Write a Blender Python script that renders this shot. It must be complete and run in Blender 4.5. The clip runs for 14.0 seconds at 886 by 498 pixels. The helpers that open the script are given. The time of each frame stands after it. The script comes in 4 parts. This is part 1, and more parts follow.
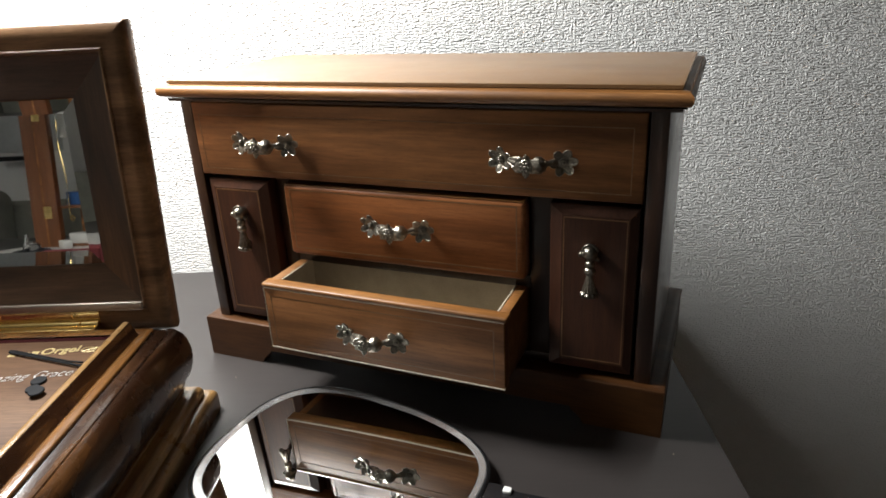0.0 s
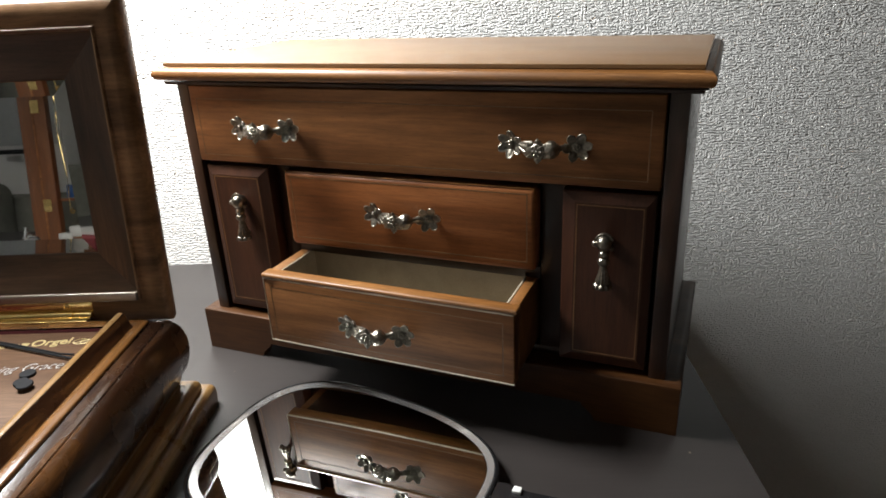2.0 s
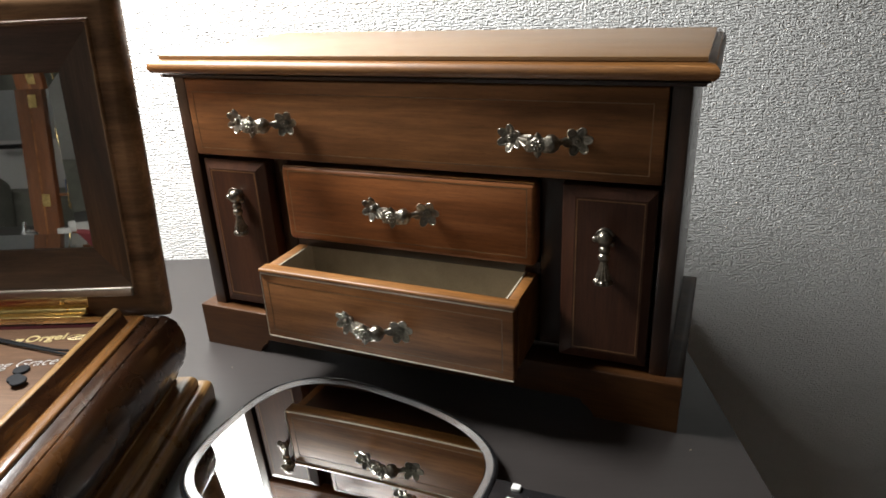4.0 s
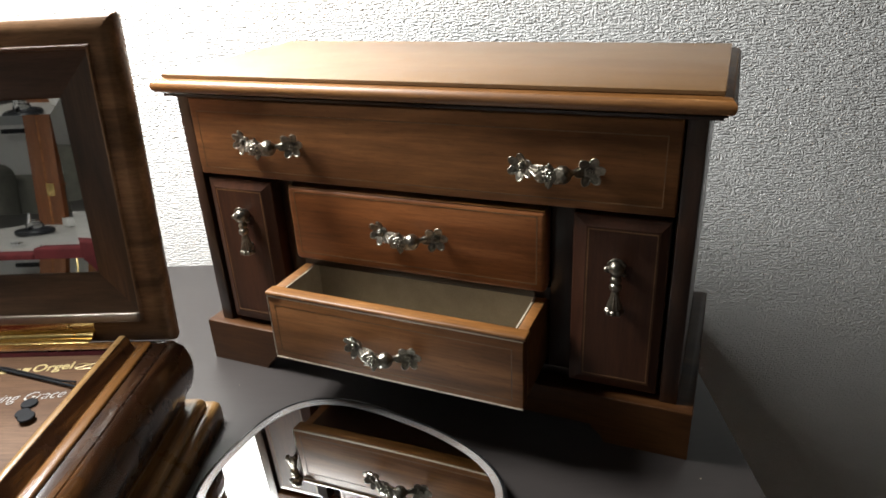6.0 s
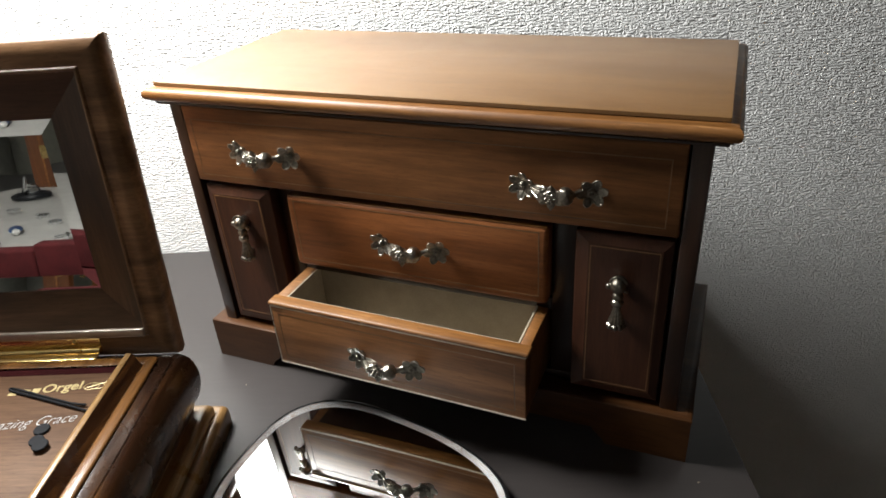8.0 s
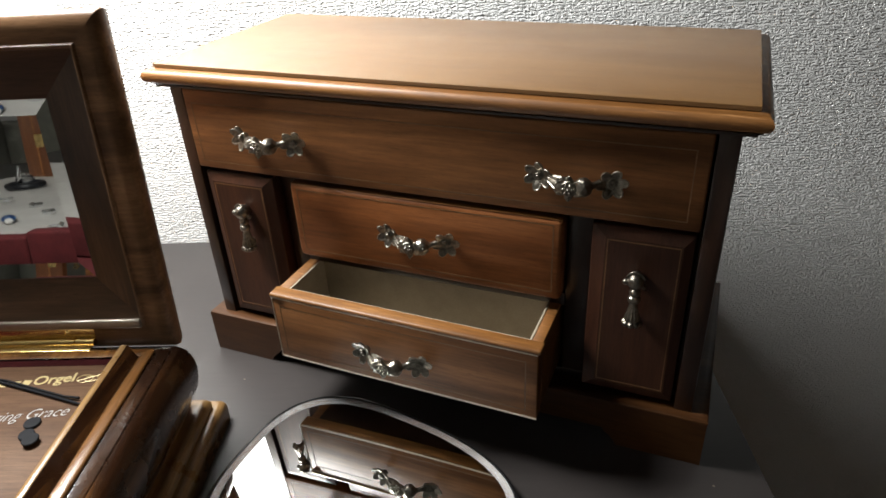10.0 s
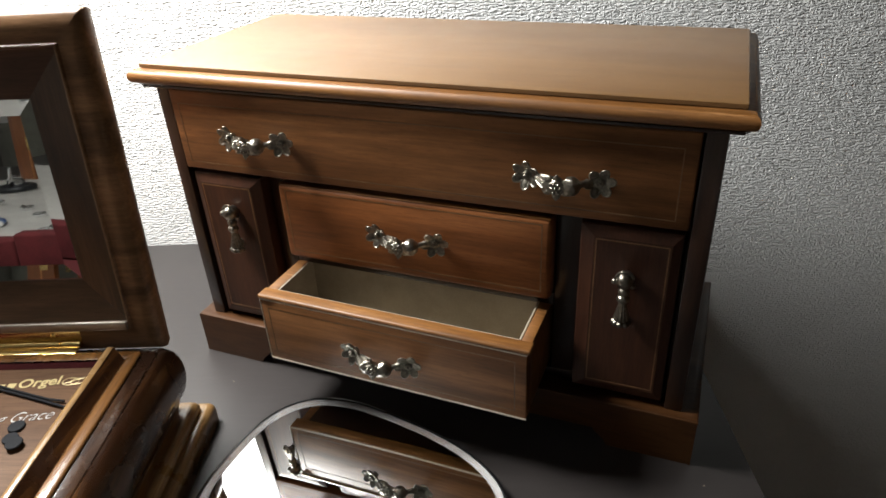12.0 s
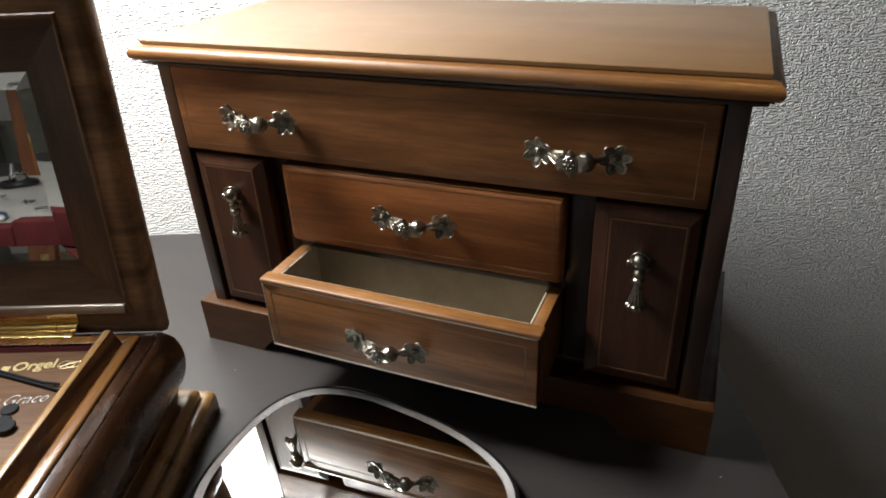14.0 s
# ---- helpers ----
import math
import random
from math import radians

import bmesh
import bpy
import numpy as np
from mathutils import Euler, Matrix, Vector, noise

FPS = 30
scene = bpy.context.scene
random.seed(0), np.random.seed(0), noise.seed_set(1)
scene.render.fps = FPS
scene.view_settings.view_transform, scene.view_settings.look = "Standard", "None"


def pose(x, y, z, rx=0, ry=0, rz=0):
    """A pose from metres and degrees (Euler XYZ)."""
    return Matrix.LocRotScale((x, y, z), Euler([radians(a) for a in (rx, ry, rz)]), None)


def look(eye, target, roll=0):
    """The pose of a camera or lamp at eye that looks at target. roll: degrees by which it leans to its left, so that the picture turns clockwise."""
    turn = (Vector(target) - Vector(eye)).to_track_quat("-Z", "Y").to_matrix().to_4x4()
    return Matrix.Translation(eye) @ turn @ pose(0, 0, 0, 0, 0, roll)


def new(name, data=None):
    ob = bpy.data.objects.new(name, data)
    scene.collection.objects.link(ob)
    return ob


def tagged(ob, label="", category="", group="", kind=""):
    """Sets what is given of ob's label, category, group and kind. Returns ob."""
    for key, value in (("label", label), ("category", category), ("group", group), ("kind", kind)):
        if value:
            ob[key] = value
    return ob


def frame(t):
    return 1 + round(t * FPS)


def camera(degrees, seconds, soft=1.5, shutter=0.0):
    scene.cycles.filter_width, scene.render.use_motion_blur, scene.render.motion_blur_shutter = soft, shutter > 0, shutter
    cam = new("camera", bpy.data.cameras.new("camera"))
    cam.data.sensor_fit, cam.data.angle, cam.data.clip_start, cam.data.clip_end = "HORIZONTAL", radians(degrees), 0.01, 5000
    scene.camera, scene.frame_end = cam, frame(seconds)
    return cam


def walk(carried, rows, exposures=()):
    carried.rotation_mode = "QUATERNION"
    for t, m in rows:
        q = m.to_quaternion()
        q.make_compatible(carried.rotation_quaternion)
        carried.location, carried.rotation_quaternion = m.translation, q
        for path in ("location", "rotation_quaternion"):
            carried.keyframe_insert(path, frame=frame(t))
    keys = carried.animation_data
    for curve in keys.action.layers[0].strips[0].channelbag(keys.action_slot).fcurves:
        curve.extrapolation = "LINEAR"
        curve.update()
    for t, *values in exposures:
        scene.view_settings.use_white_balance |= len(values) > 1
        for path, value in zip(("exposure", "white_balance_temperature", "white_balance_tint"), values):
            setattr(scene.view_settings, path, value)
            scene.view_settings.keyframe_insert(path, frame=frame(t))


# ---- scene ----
cam = camera(66.93, 14.0, soft=1.7, shutter=0.5)
PATH = [
    (0, (0.4151, -0.4186, 0.3140), (0.0532, 0.4345, -0.0617), -3.01),
    (0.5, (0.4141, -0.4152, 0.3109), (0.0488, 0.4375, -0.0627), -3.07),
    (1, (0.4108, -0.4125, 0.3092), (0.0402, 0.4389, -0.0619), -3.39),
    (1.5, (0.4055, -0.4064, 0.3039), (0.0367, 0.4423, -0.0752), -3.22),
    (2, (0.4054, -0.4049, 0.3025), (0.0413, 0.4449, -0.0785), -2.90),
    (2.5, (0.4047, -0.4016, 0.2998), (0.0432, 0.4469, -0.0866), -2.81),
    (5, (0.4044, -0.3990, 0.3027), (0.0342, 0.4449, -0.0855), -3.02),
    (5.5, (0.4036, -0.3937, 0.3148), (0.0289, 0.4405, -0.0896), -3.46),
    (6, (0.3957, -0.3838, 0.3286), (0.0304, 0.4480, -0.0893), -3.11),
    (6.5, (0.3954, -0.3731, 0.3404), (0.0403, 0.4467, -0.1089), -3.58),
    (7, (0.3948, -0.3624, 0.3521), (0.0375, 0.4449, -0.1176), -4.22),
    (7.5, (0.3890, -0.3638, 0.3602), (0.0498, 0.4457, -0.1190), -3.01),
    (8, (0.3874, -0.3611, 0.3728), (0.0348, 0.4306, -0.1260), -4.19),
    (10.5, (0.3716, -0.3518, 0.3608), (0.0283, 0.4414, -0.1423), -2.95),
    (11, (0.3754, -0.3506, 0.3615), (0.0352, 0.4455, -0.1391), -3.04),
    (11.5, (0.3763, -0.3506, 0.3608), (0.0379, 0.4459, -0.1404), -3.07),
    (12, (0.3766, -0.3504, 0.3599), (0.0374, 0.4459, -0.1408), -3.13),
    (12.5, (0.3754, -0.3515, 0.3593), (0.0344, 0.4461, -0.1381), -3.09),
    (13, (0.3751, -0.3516, 0.3607), (0.0371, 0.4468, -0.1376), -3.37),
    (13.5, (0.3758, -0.3519, 0.3581), (0.0378, 0.4502, -0.1342), -3.29),
    (14, (0.3706, -0.3473, 0.3413), (0.0271, 0.4500, -0.1550), -2.97),
]
EXPOSURES = [(0.0, 0.18), (2.5, 0.17), (5.0, 0.20), (6.5, 0.13), (8.0, 0.08), (10.5, -0.02), (14.0, -0.02)]
walk(cam, [(t, look(eye, target, roll)) for t, eye, target, roll in PATH], EXPOSURES)

# ---- light ----
TURN = 20.7          # the desk and the wall, turned against the chest
ROOM = pose(0, 0, 0, 0, 0, TURN)
world = bpy.data.worlds.new("world")
scene.world = world
world.use_nodes = True
world.node_tree.nodes["Background"].inputs[0].default_value = (0.5, 0.55, 0.62, 1)
world.node_tree.nodes["Background"].inputs[1].default_value = 0.02


def lamp(name, kind, place, power, colour, size):
    """A shaded lamp ("SPOT") or a round fill lamp ("AREA") that shines straight down."""
    data = bpy.data.lights.new(name, kind)
    data.energy, data.color = power, colour
    if kind == "AREA":
        data.shape, data.size = "DISK", size
    else:
        data.shadow_soft_size, data.spot_size, data.spot_blend = size, radians(164), 0.3
    ob = new(name, data)
    ob.location = place
    return ob


# a shaded lamp above the desk, out of view, and an unseen fill lamp at ceiling height
lamp("desk_lamp_light", "SPOT", ROOM @ Vector((-0.205, 0.022, 0.625)), 52.0, (1.0, 0.985, 0.96), 0.11)
lamp("ceiling_fill_light", "AREA", ROOM @ Vector((-2.0, -0.8, 1.62)), 4.6, (1.0, 0.96, 0.9), 0.5)


# ---- materials ----
def material(name):
    m = bpy.data.materials.new(name)
    m.use_nodes = True
    return m, m.node_tree.nodes, m.node_tree.links, m.node_tree.nodes["Principled BSDF"]


def coords(nodes, links, scale, rot=(0, 0, 0)):
    tc, mp = nodes.new("ShaderNodeTexCoord"), nodes.new("ShaderNodeMapping")
    mp.inputs["Scale"].default_value = scale
    mp.inputs["Rotation"].default_value = rot
    links.new(tc.outputs["Object"], mp.inputs["Vector"])
    return mp.outputs["Vector"]


def noise_tex(nodes, links, vec, scale, detail=4.0, rough=0.55, distort=0.0):
    n = nodes.new("ShaderNodeTexNoise")
    n.inputs["Scale"].default_value, n.inputs["Detail"].default_value = scale, detail
    n.inputs["Roughness"].default_value, n.inputs["Distortion"].default_value = rough, distort
    links.new(vec, n.inputs["Vector"])
    return n.outputs["Fac"]


def ramp(nodes, links, fac, stops):
    r = nodes.new("ShaderNodeValToRGB")
    while len(r.color_ramp.elements) < len(stops):
        r.color_ramp.elements.new(0.5)
    for e, (p, c) in zip(r.color_ramp.elements, stops):
        e.position, e.color = p, (*c, 1) if len(c) == 3 else c
    links.new(fac, r.inputs["Fac"])
    return r.outputs["Color"]


def mixed(nodes, links, fac, a, b, how="MIX"):
    m = nodes.new("ShaderNodeMix")
    m.data_type, m.blend_type = "RGBA", how
    for sock, v in ((m.inputs["Factor"], fac), (m.inputs["A"], a), (m.inputs["B"], b)):
        if isinstance(v, (int, float)):
            sock.default_value = v
        elif isinstance(v, tuple):
            sock.default_value = (*v, 1)
        else:
            links.new(v, sock)
    return m.outputs["Result"]


def sums(nodes, links, how, a, b):
    m = nodes.new("ShaderNodeMath")
    m.operation = how
    for n, v in enumerate((a, b)):
        if isinstance(v, (int, float)):
            m.inputs[n].default_value = v
        else:
            links.new(v, m.inputs[n])
    return m.outputs[0]


def bumped(nodes, links, bsdf, height, strength, distance):
    b = nodes.new("ShaderNodeBump")
    b.inputs["Strength"].default_value, b.inputs["Distance"].default_value = strength, distance
    links.new(height, b.inputs["Height"])
    links.new(b.outputs["Normal"], bsdf.inputs["Normal"])


def wood(name, dark, mid, light, along="x", rough=0.3, coat=0.5, figure=1.0, veil=0.18, spec=0.5, streak=0.75, wear=0.0):
    """Varnished wood: long fibres, broad figure, pores, worn gloss."""
    m, nodes, links, bsdf = material(name)
    long = {"x": (6, 90, 90), "y": (90, 6, 90), "z": (90, 90, 6)}[along]
    broad = {"x": (3, 22, 22), "y": (22, 3, 22), "z": (22, 22, 3)}[along]
    fibre = noise_tex(nodes, links, coords(nodes, links, long), 6.0, 6, 0.65)
    wave = noise_tex(nodes, links, coords(nodes, links, broad), 1.6, 4, 0.55, 0.6 * figure)
    pore = noise_tex(nodes, links, coords(nodes, links, tuple(3 * s for s in long)), 9.0, 2, 0.5)
    base = ramp(nodes, links, wave, [(0.34, dark), (0.51, mid), (0.69, light)])
    base = mixed(nodes, links, streak, base, ramp(nodes, links, fibre, [(0.3, (0.62, 0.58, 0.54)), (0.7, (1.25, 1.2, 1.12))]), "MULTIPLY")
    base = mixed(nodes, links, 0.6, base, ramp(nodes, links, pore, [(0.3, (0.55, 0.5, 0.45)), (0.42, (1, 1, 1))]), "MULTIPLY")
    if wear:
        rub = noise_tex(nodes, links, coords(nodes, links, tuple(0.35 * q for q in long)), 7.0, 5, 0.65)
        chips = ramp(nodes, links, rub, [(0.58, (0, 0, 0)), (0.68, (wear, wear, wear))])
        base = mixed(nodes, links, chips, base, tuple(min(0.6, 1.7 * c + 0.05) for c in light))
    links.new(base, bsdf.inputs["Base Color"])
    worn = noise_tex(nodes, links, coords(nodes, links, (14, 14, 14)), 2.0, 5, 0.6)
    r = nodes.new("ShaderNodeMapRange")
    r.inputs["To Min"].default_value, r.inputs["To Max"].default_value = rough - 0.07, rough + 0.13
    links.new(worn, r.inputs["Value"])
    links.new(r.outputs["Result"], bsdf.inputs["Roughness"])
    bsdf.inputs["Coat Weight"].default_value, bsdf.inputs["Coat Roughness"].default_value = coat, veil
    bsdf.inputs["Specular IOR Level"].default_value = spec
    bumped(nodes, links, bsdf, sums(nodes, links, "ADD", sums(nodes, links, "MULTIPLY", fibre, 0.5), pore), 0.18, 0.0004)
    return m


def plain(name, colour, rough=0.5, metal=0.0, grain=0.0, scale=200.0, bump=0.0, coat=0.0, spec=0.5):
    """One substance with fine mottling."""
    m, nodes, links, bsdf = material(name)
    vec = coords(nodes, links, (1, 1, 1))
    fine, wide = noise_tex(nodes, links, vec, scale, 4, 0.6), noise_tex(nodes, links, vec, scale / 12, 3, 0.5)
    lo, hi = tuple(c * (1 - grain) for c in colour), tuple(min(1, c * (1 + grain)) for c in colour)
    both = sums(nodes, links, "ADD", sums(nodes, links, "MULTIPLY", fine, 0.5), sums(nodes, links, "MULTIPLY", wide, 0.5))
    links.new(ramp(nodes, links, both, [(0.35, lo), (0.65, hi)]), bsdf.inputs["Base Color"])
    bsdf.inputs["Roughness"].default_value, bsdf.inputs["Metallic"].default_value = rough, metal
    bsdf.inputs["Coat Weight"].default_value, bsdf.inputs["Specular IOR Level"].default_value = coat, spec
    if bump:
        bumped(nodes, links, bsdf, fine, 0.5, bump)
    return m


def wallpaper():
    """White vinyl wallpaper, embossed like coarse woven straw."""
    m, nodes, links, bsdf = material("embossed_wallpaper")
    tc = nodes.new("ShaderNodeTexCoord")
    wob = nodes.new("ShaderNodeTexNoise")
    wob.inputs["Scale"].default_value, wob.inputs["Detail"].default_value = 210, 2
    links.new(tc.outputs["Object"], wob.inputs["Vector"])
    shift = nodes.new("ShaderNodeVectorMath")
    shift.operation = "MULTIPLY_ADD"
    links.new(wob.outputs["Color"], shift.inputs[0])
    shift.inputs[1].default_value = (0.0070, 0.0070, 0.0070)
    links.new(tc.outputs["Object"], shift.inputs[2])
    xyz = nodes.new("ShaderNodeSeparateXYZ")
    links.new(shift.outputs[0], xyz.inputs[0])
    # straws 3 mm apart, running across in some patches and upright in others
    def straws(axis, pitch, scale):
        """Even straws, half lost in uneven ones of the same width."""
        even = sums(nodes, links, "COSINE", sums(nodes, links, "MULTIPLY", xyz.outputs[axis], 2 * math.pi / pitch), 0)
        loose = sums(nodes, links, "SUBTRACT", noise_tex(nodes, links, coords(nodes, links, scale), 1.0, 0.0, 0.5), 0.5)
        return sums(nodes, links, "ADD", sums(nodes, links, "MULTIPLY", even, 0.78), sums(nodes, links, "MULTIPLY", loose, 3.1))
    across, upright = straws("Z", 0.0030, (240, 60, 640)), straws("X", 0.0033, (590, 60, 240))
    patch = nodes.new("ShaderNodeMapRange")
    patch.interpolation_type = "SMOOTHSTEP"
    patch.inputs["From Min"].default_value, patch.inputs["From Max"].default_value = 0.33, 0.52
    links.new(noise_tex(nodes, links, coords(nodes, links, (420, 60, 470)), 1.0, 2.0, 0.5), patch.inputs["Value"])
    lift = patch.outputs["Result"]
    ridge = sums(nodes, links, "ADD", sums(nodes, links, "MULTIPLY", across, lift), sums(nodes, links, "MULTIPLY", upright, sums(nodes, links, "SUBTRACT", 1.0, lift)))
    uneven = noise_tex(nodes, links, tc.outputs["Object"], 300, 1, 0.5)
    ridge = sums(nodes, links, "ADD", ridge, sums(nodes, links, "MULTIPLY", uneven, 0.8))
    steep = nodes.new("ShaderNodeMapRange")
    steep.interpolation_type = "SMOOTHSTEP"
    steep.inputs["From Min"].default_value, steep.inputs["From Max"].default_value = -1.2, 2.0
    links.new(ridge, steep.inputs["Value"])
    grain = noise_tex(nodes, links, tc.outputs["Object"], 900, 2, 0.5)
    tone = noise_tex(nodes, links, tc.outputs["Object"], 5, 3, 0.5)
    links.new(ramp(nodes, links, tone, [(0.3, (0.80, 0.818, 0.806)), (0.7, (0.845, 0.863, 0.852))]), bsdf.inputs["Base Color"])
    bsdf.inputs["Roughness"].default_value = 0.6
    bsdf.inputs["Specular IOR Level"].default_value = 0.35
    bumped(nodes, links, bsdf, sums(nodes, links, "ADD", steep.outputs["Result"], sums(nodes, links, "MULTIPLY", grain, 0.04)), 0.85, 0.0018)
    return m


def desk_top():
    m, nodes, links, bsdf = material("dark_laminate")
    fibre = noise_tex(nodes, links, coords(nodes, links, (5, 70, 70)), 5, 5, 0.6)
    blot = noise_tex(nodes, links, coords(nodes, links, (1, 1, 1)), 9, 4, 0.6)
    base = mixed(nodes, links, 0.8, ramp(nodes, links, fibre, [(0.3, (0.030, 0.0265, 0.0255)), (0.7, (0.036, 0.0315, 0.0300))]),
                 ramp(nodes, links, blot, [(0.3, (0.85, 0.85, 0.85)), (0.7, (1.12, 1.1, 1.1))]), "MULTIPLY")
    links.new(base, bsdf.inputs["Base Color"])
    bsdf.inputs["Roughness"].default_value = 0.40
    bsdf.inputs["Specular IOR Level"].default_value = 0.62
    bumped(nodes, links, bsdf, blot, 0.05, 0.0003)
    return m


WALL, DESK = wallpaper(), desk_top()
DRAWER = wood("walnut_drawer_front", (0.1215, 0.05033, 0.01787), (0.2187, 0.09516, 0.03447), (0.3424, 0.1549, 0.06), "x", 0.46, 0.10, 1.2, 0.40, 0.2, 0.7)
TOPW = wood("walnut_top", (0.1588, 0.08088, 0.02629), (0.1877, 0.09804, 0.03266), (0.2166, 0.1162, 0.03983), "x", 0.42, 0.52, 0.5, 0.30, 0.5, 0.22)
RIMW = wood("orange_brown_edge", (0.1345, 0.0559, 0.01285), (0.1898, 0.08169, 0.01928), (0.2532, 0.1162, 0.02804), "x", 0.44, 0.3, 1.0, 0.42, 0.4, 0.9, 0.45)
DOORW = wood("mahogany_door", (0.02705, 0.0103, 0.006092), (0.04436, 0.01672, 0.008861), (0.06492, 0.0252, 0.01301), "z", 0.42, 0.20, 1.0, 0.36, 0.25)
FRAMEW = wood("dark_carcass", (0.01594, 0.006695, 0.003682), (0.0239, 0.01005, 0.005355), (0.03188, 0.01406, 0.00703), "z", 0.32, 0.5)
SIDEW = wood("dark_carcass_side", (0.02082, 0.008743, 0.00481), (0.03123, 0.01312, 0.006997), (0.04165, 0.01837, 0.009184), "z", 0.36, 0.7, 1.0, 0.22, 0.4)
PLINTHW = wood("walnut_plinth", (0.03697, 0.01495, 0.004992), (0.05947, 0.02478, 0.008064), (0.08518, 0.03696, 0.01229), "x", 0.40, 0.06, 1.0, 0.3, 0.2)
BOXW = wood("music_box_walnut", (0.070, 0.028, 0.0075), (0.150, 0.068, 0.0195), (0.260, 0.130, 0.042), "y", 0.2, 0.9, 1.4, 0.08)
# the box's walnut with the shade on its turned-away faces put into the colour
SHADEDW = wood("shaded_walnut", (0.0075, 0.0034, 0.0022), (0.0280, 0.0112, 0.0046), (0.1150, 0.0500, 0.0150), "y", 0.24, 0.7, 2.6, 0.12, 0.5, 0.9)
FOOTW = wood("tan_walnut", (0.1365, 0.0756, 0.02768), (0.2405, 0.1391, 0.0513), (0.3575, 0.2187, 0.0864), "y", 0.25, 0.7, 1.2, 0.12, 0.5, 0.75, 0.3)
LIDW = wood("lid_walnut", (0.1173, 0.06347, 0.03174), (0.2415, 0.1352, 0.06761), (0.414, 0.2345, 0.1187), "x", 0.38, 0.12, 1.4, 0.3, 0.2)
# darker copies of the lid walnut: the slopes' dim reflections set in their colour
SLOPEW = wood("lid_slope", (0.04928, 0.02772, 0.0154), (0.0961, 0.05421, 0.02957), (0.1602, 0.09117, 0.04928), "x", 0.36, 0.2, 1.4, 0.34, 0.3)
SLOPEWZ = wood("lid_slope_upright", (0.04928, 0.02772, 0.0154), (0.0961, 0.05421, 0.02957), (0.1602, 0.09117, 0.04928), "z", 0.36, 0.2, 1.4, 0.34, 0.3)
BORDERW = wood("worn_lit_lid_border", (0.16, 0.09, 0.0408), (0.224, 0.1275, 0.06), (0.288, 0.1725, 0.084), "z", 0.35, 0.4)
SMALLW = wood("orange_walnut_drawer_front", (0.1387, 0.0485, 0.01557), (0.2444, 0.0891, 0.02826), (0.3643, 0.1455, 0.05534), "x", 0.40, 0.10, 1.0, 0.34, 0.22, 0.6)
BEIGE = plain("pale_wall_paint", (0.80, 0.80, 0.78), 0.7, 0, 0.05, 40, 0.0004)
PANELW = wood("brown_panel", (0.092, 0.053, 0.032), (0.108, 0.063, 0.038), (0.126, 0.075, 0.045), "x", 0.55, 0.0, 0.3, 0.3, 0.12)
POSTW = wood("orange_cabinet_wood", (0.11, 0.036, 0.01125), (0.155, 0.054, 0.018), (0.2, 0.0765, 0.027), "z", 0.3, 0.5)
CREAM = plain("cream_glint_line", (0.62, 0.55, 0.44), 0.3, 0, 0.2, 300, 0, 0.4)
INLAY = plain("tan_stringing", (0.160, 0.082, 0.034), 0.4, 0, 0.35, 300)
FELT = plain("beige_felt", (0.37, 0.318, 0.238), 0.95, 0, 0.12, 900, 0.0006)
SILVER = plain("antique_silver", (0.265, 0.245, 0.205), 0.30, 1.0, 0.55, 500, 0.0002)
BRASS = plain("polished_brass", (0.80, 0.58, 0.24), 0.2, 1.0, 0.12, 300)
VELVET = plain("red_velvet", (0.029, 0.0034, 0.0038), 0.9, 0, 0.3, 700, 0.0006, 0, 0.12)
GOLDINK = plain("gold_print", (0.52, 0.42, 0.20), 0.4, 0.2, 0.1)
WHITEINK = plain("white_print", (0.42, 0.42, 0.41), 0.5)
BLACK = plain("black_gloss", (0.012, 0.012, 0.013), 0.15, 0, 0.2, 100, 0, 0.5)
BLACKM = plain("black_enamel", (0.014, 0.015, 0.017), 0.35, 0, 0.2, 200, 0, 0, 0.25)
MATTE = plain("matte_black", (0.014, 0.015, 0.017), 0.75, 0, 0.2, 200, 0, 0, 0.12)
TRIM = plain("champagne_bead", (0.42, 0.36, 0.30), 0.25, 0.5, 0.1)
IVORY = plain("white_glint", (0.78, 0.78, 0.76), 0.25, 0, 0.03, 100, 0, 0.4)
CHROME = plain("chrome", (0.85, 0.86, 0.87), 0.12, 1.0, 0.04)
SATIN = plain("silvered_bevel", (0.84, 0.85, 0.85), 0.14, 0.86, 0.04, 60, 0, 0.6)
CEIL = plain("white_ceiling", (0.70, 0.70, 0.69), 0.8, 0, 0.03, 60)
FLOORM = wood("floor_wood", (0.10, 0.06, 0.035), (0.14, 0.085, 0.05), (0.19, 0.12, 0.07), "x", 0.45, 0.1)
CLOTH = plain("white_cloth", (0.50, 0.49, 0.46), 0.9, 0, 0.06, 400, 0.0006)
BLUE = plain("blue_enamel", (0.02, 0.07, 0.20), 0.3, 0, 0.2, 200, 0, 0.3)
PANE = plain("grey_pane", (0.42, 0.44, 0.45), 0.35, 0, 0.08, 60)
GREEN = plain("grey_green_fabric", (0.150, 0.150, 0.125), 0.9, 0, 0.2, 300, 0.0008)


def mirror_glass():
    m, nodes, links, bsdf = material("mirror_glass")
    bsdf.inputs["Base Color"].default_value = (0.86, 0.88, 0.87, 1)
    bsdf.inputs["Metallic"].default_value, bsdf.inputs["Roughness"].default_value = 1.0, 0.015
    return m


MIRROR = mirror_glass()


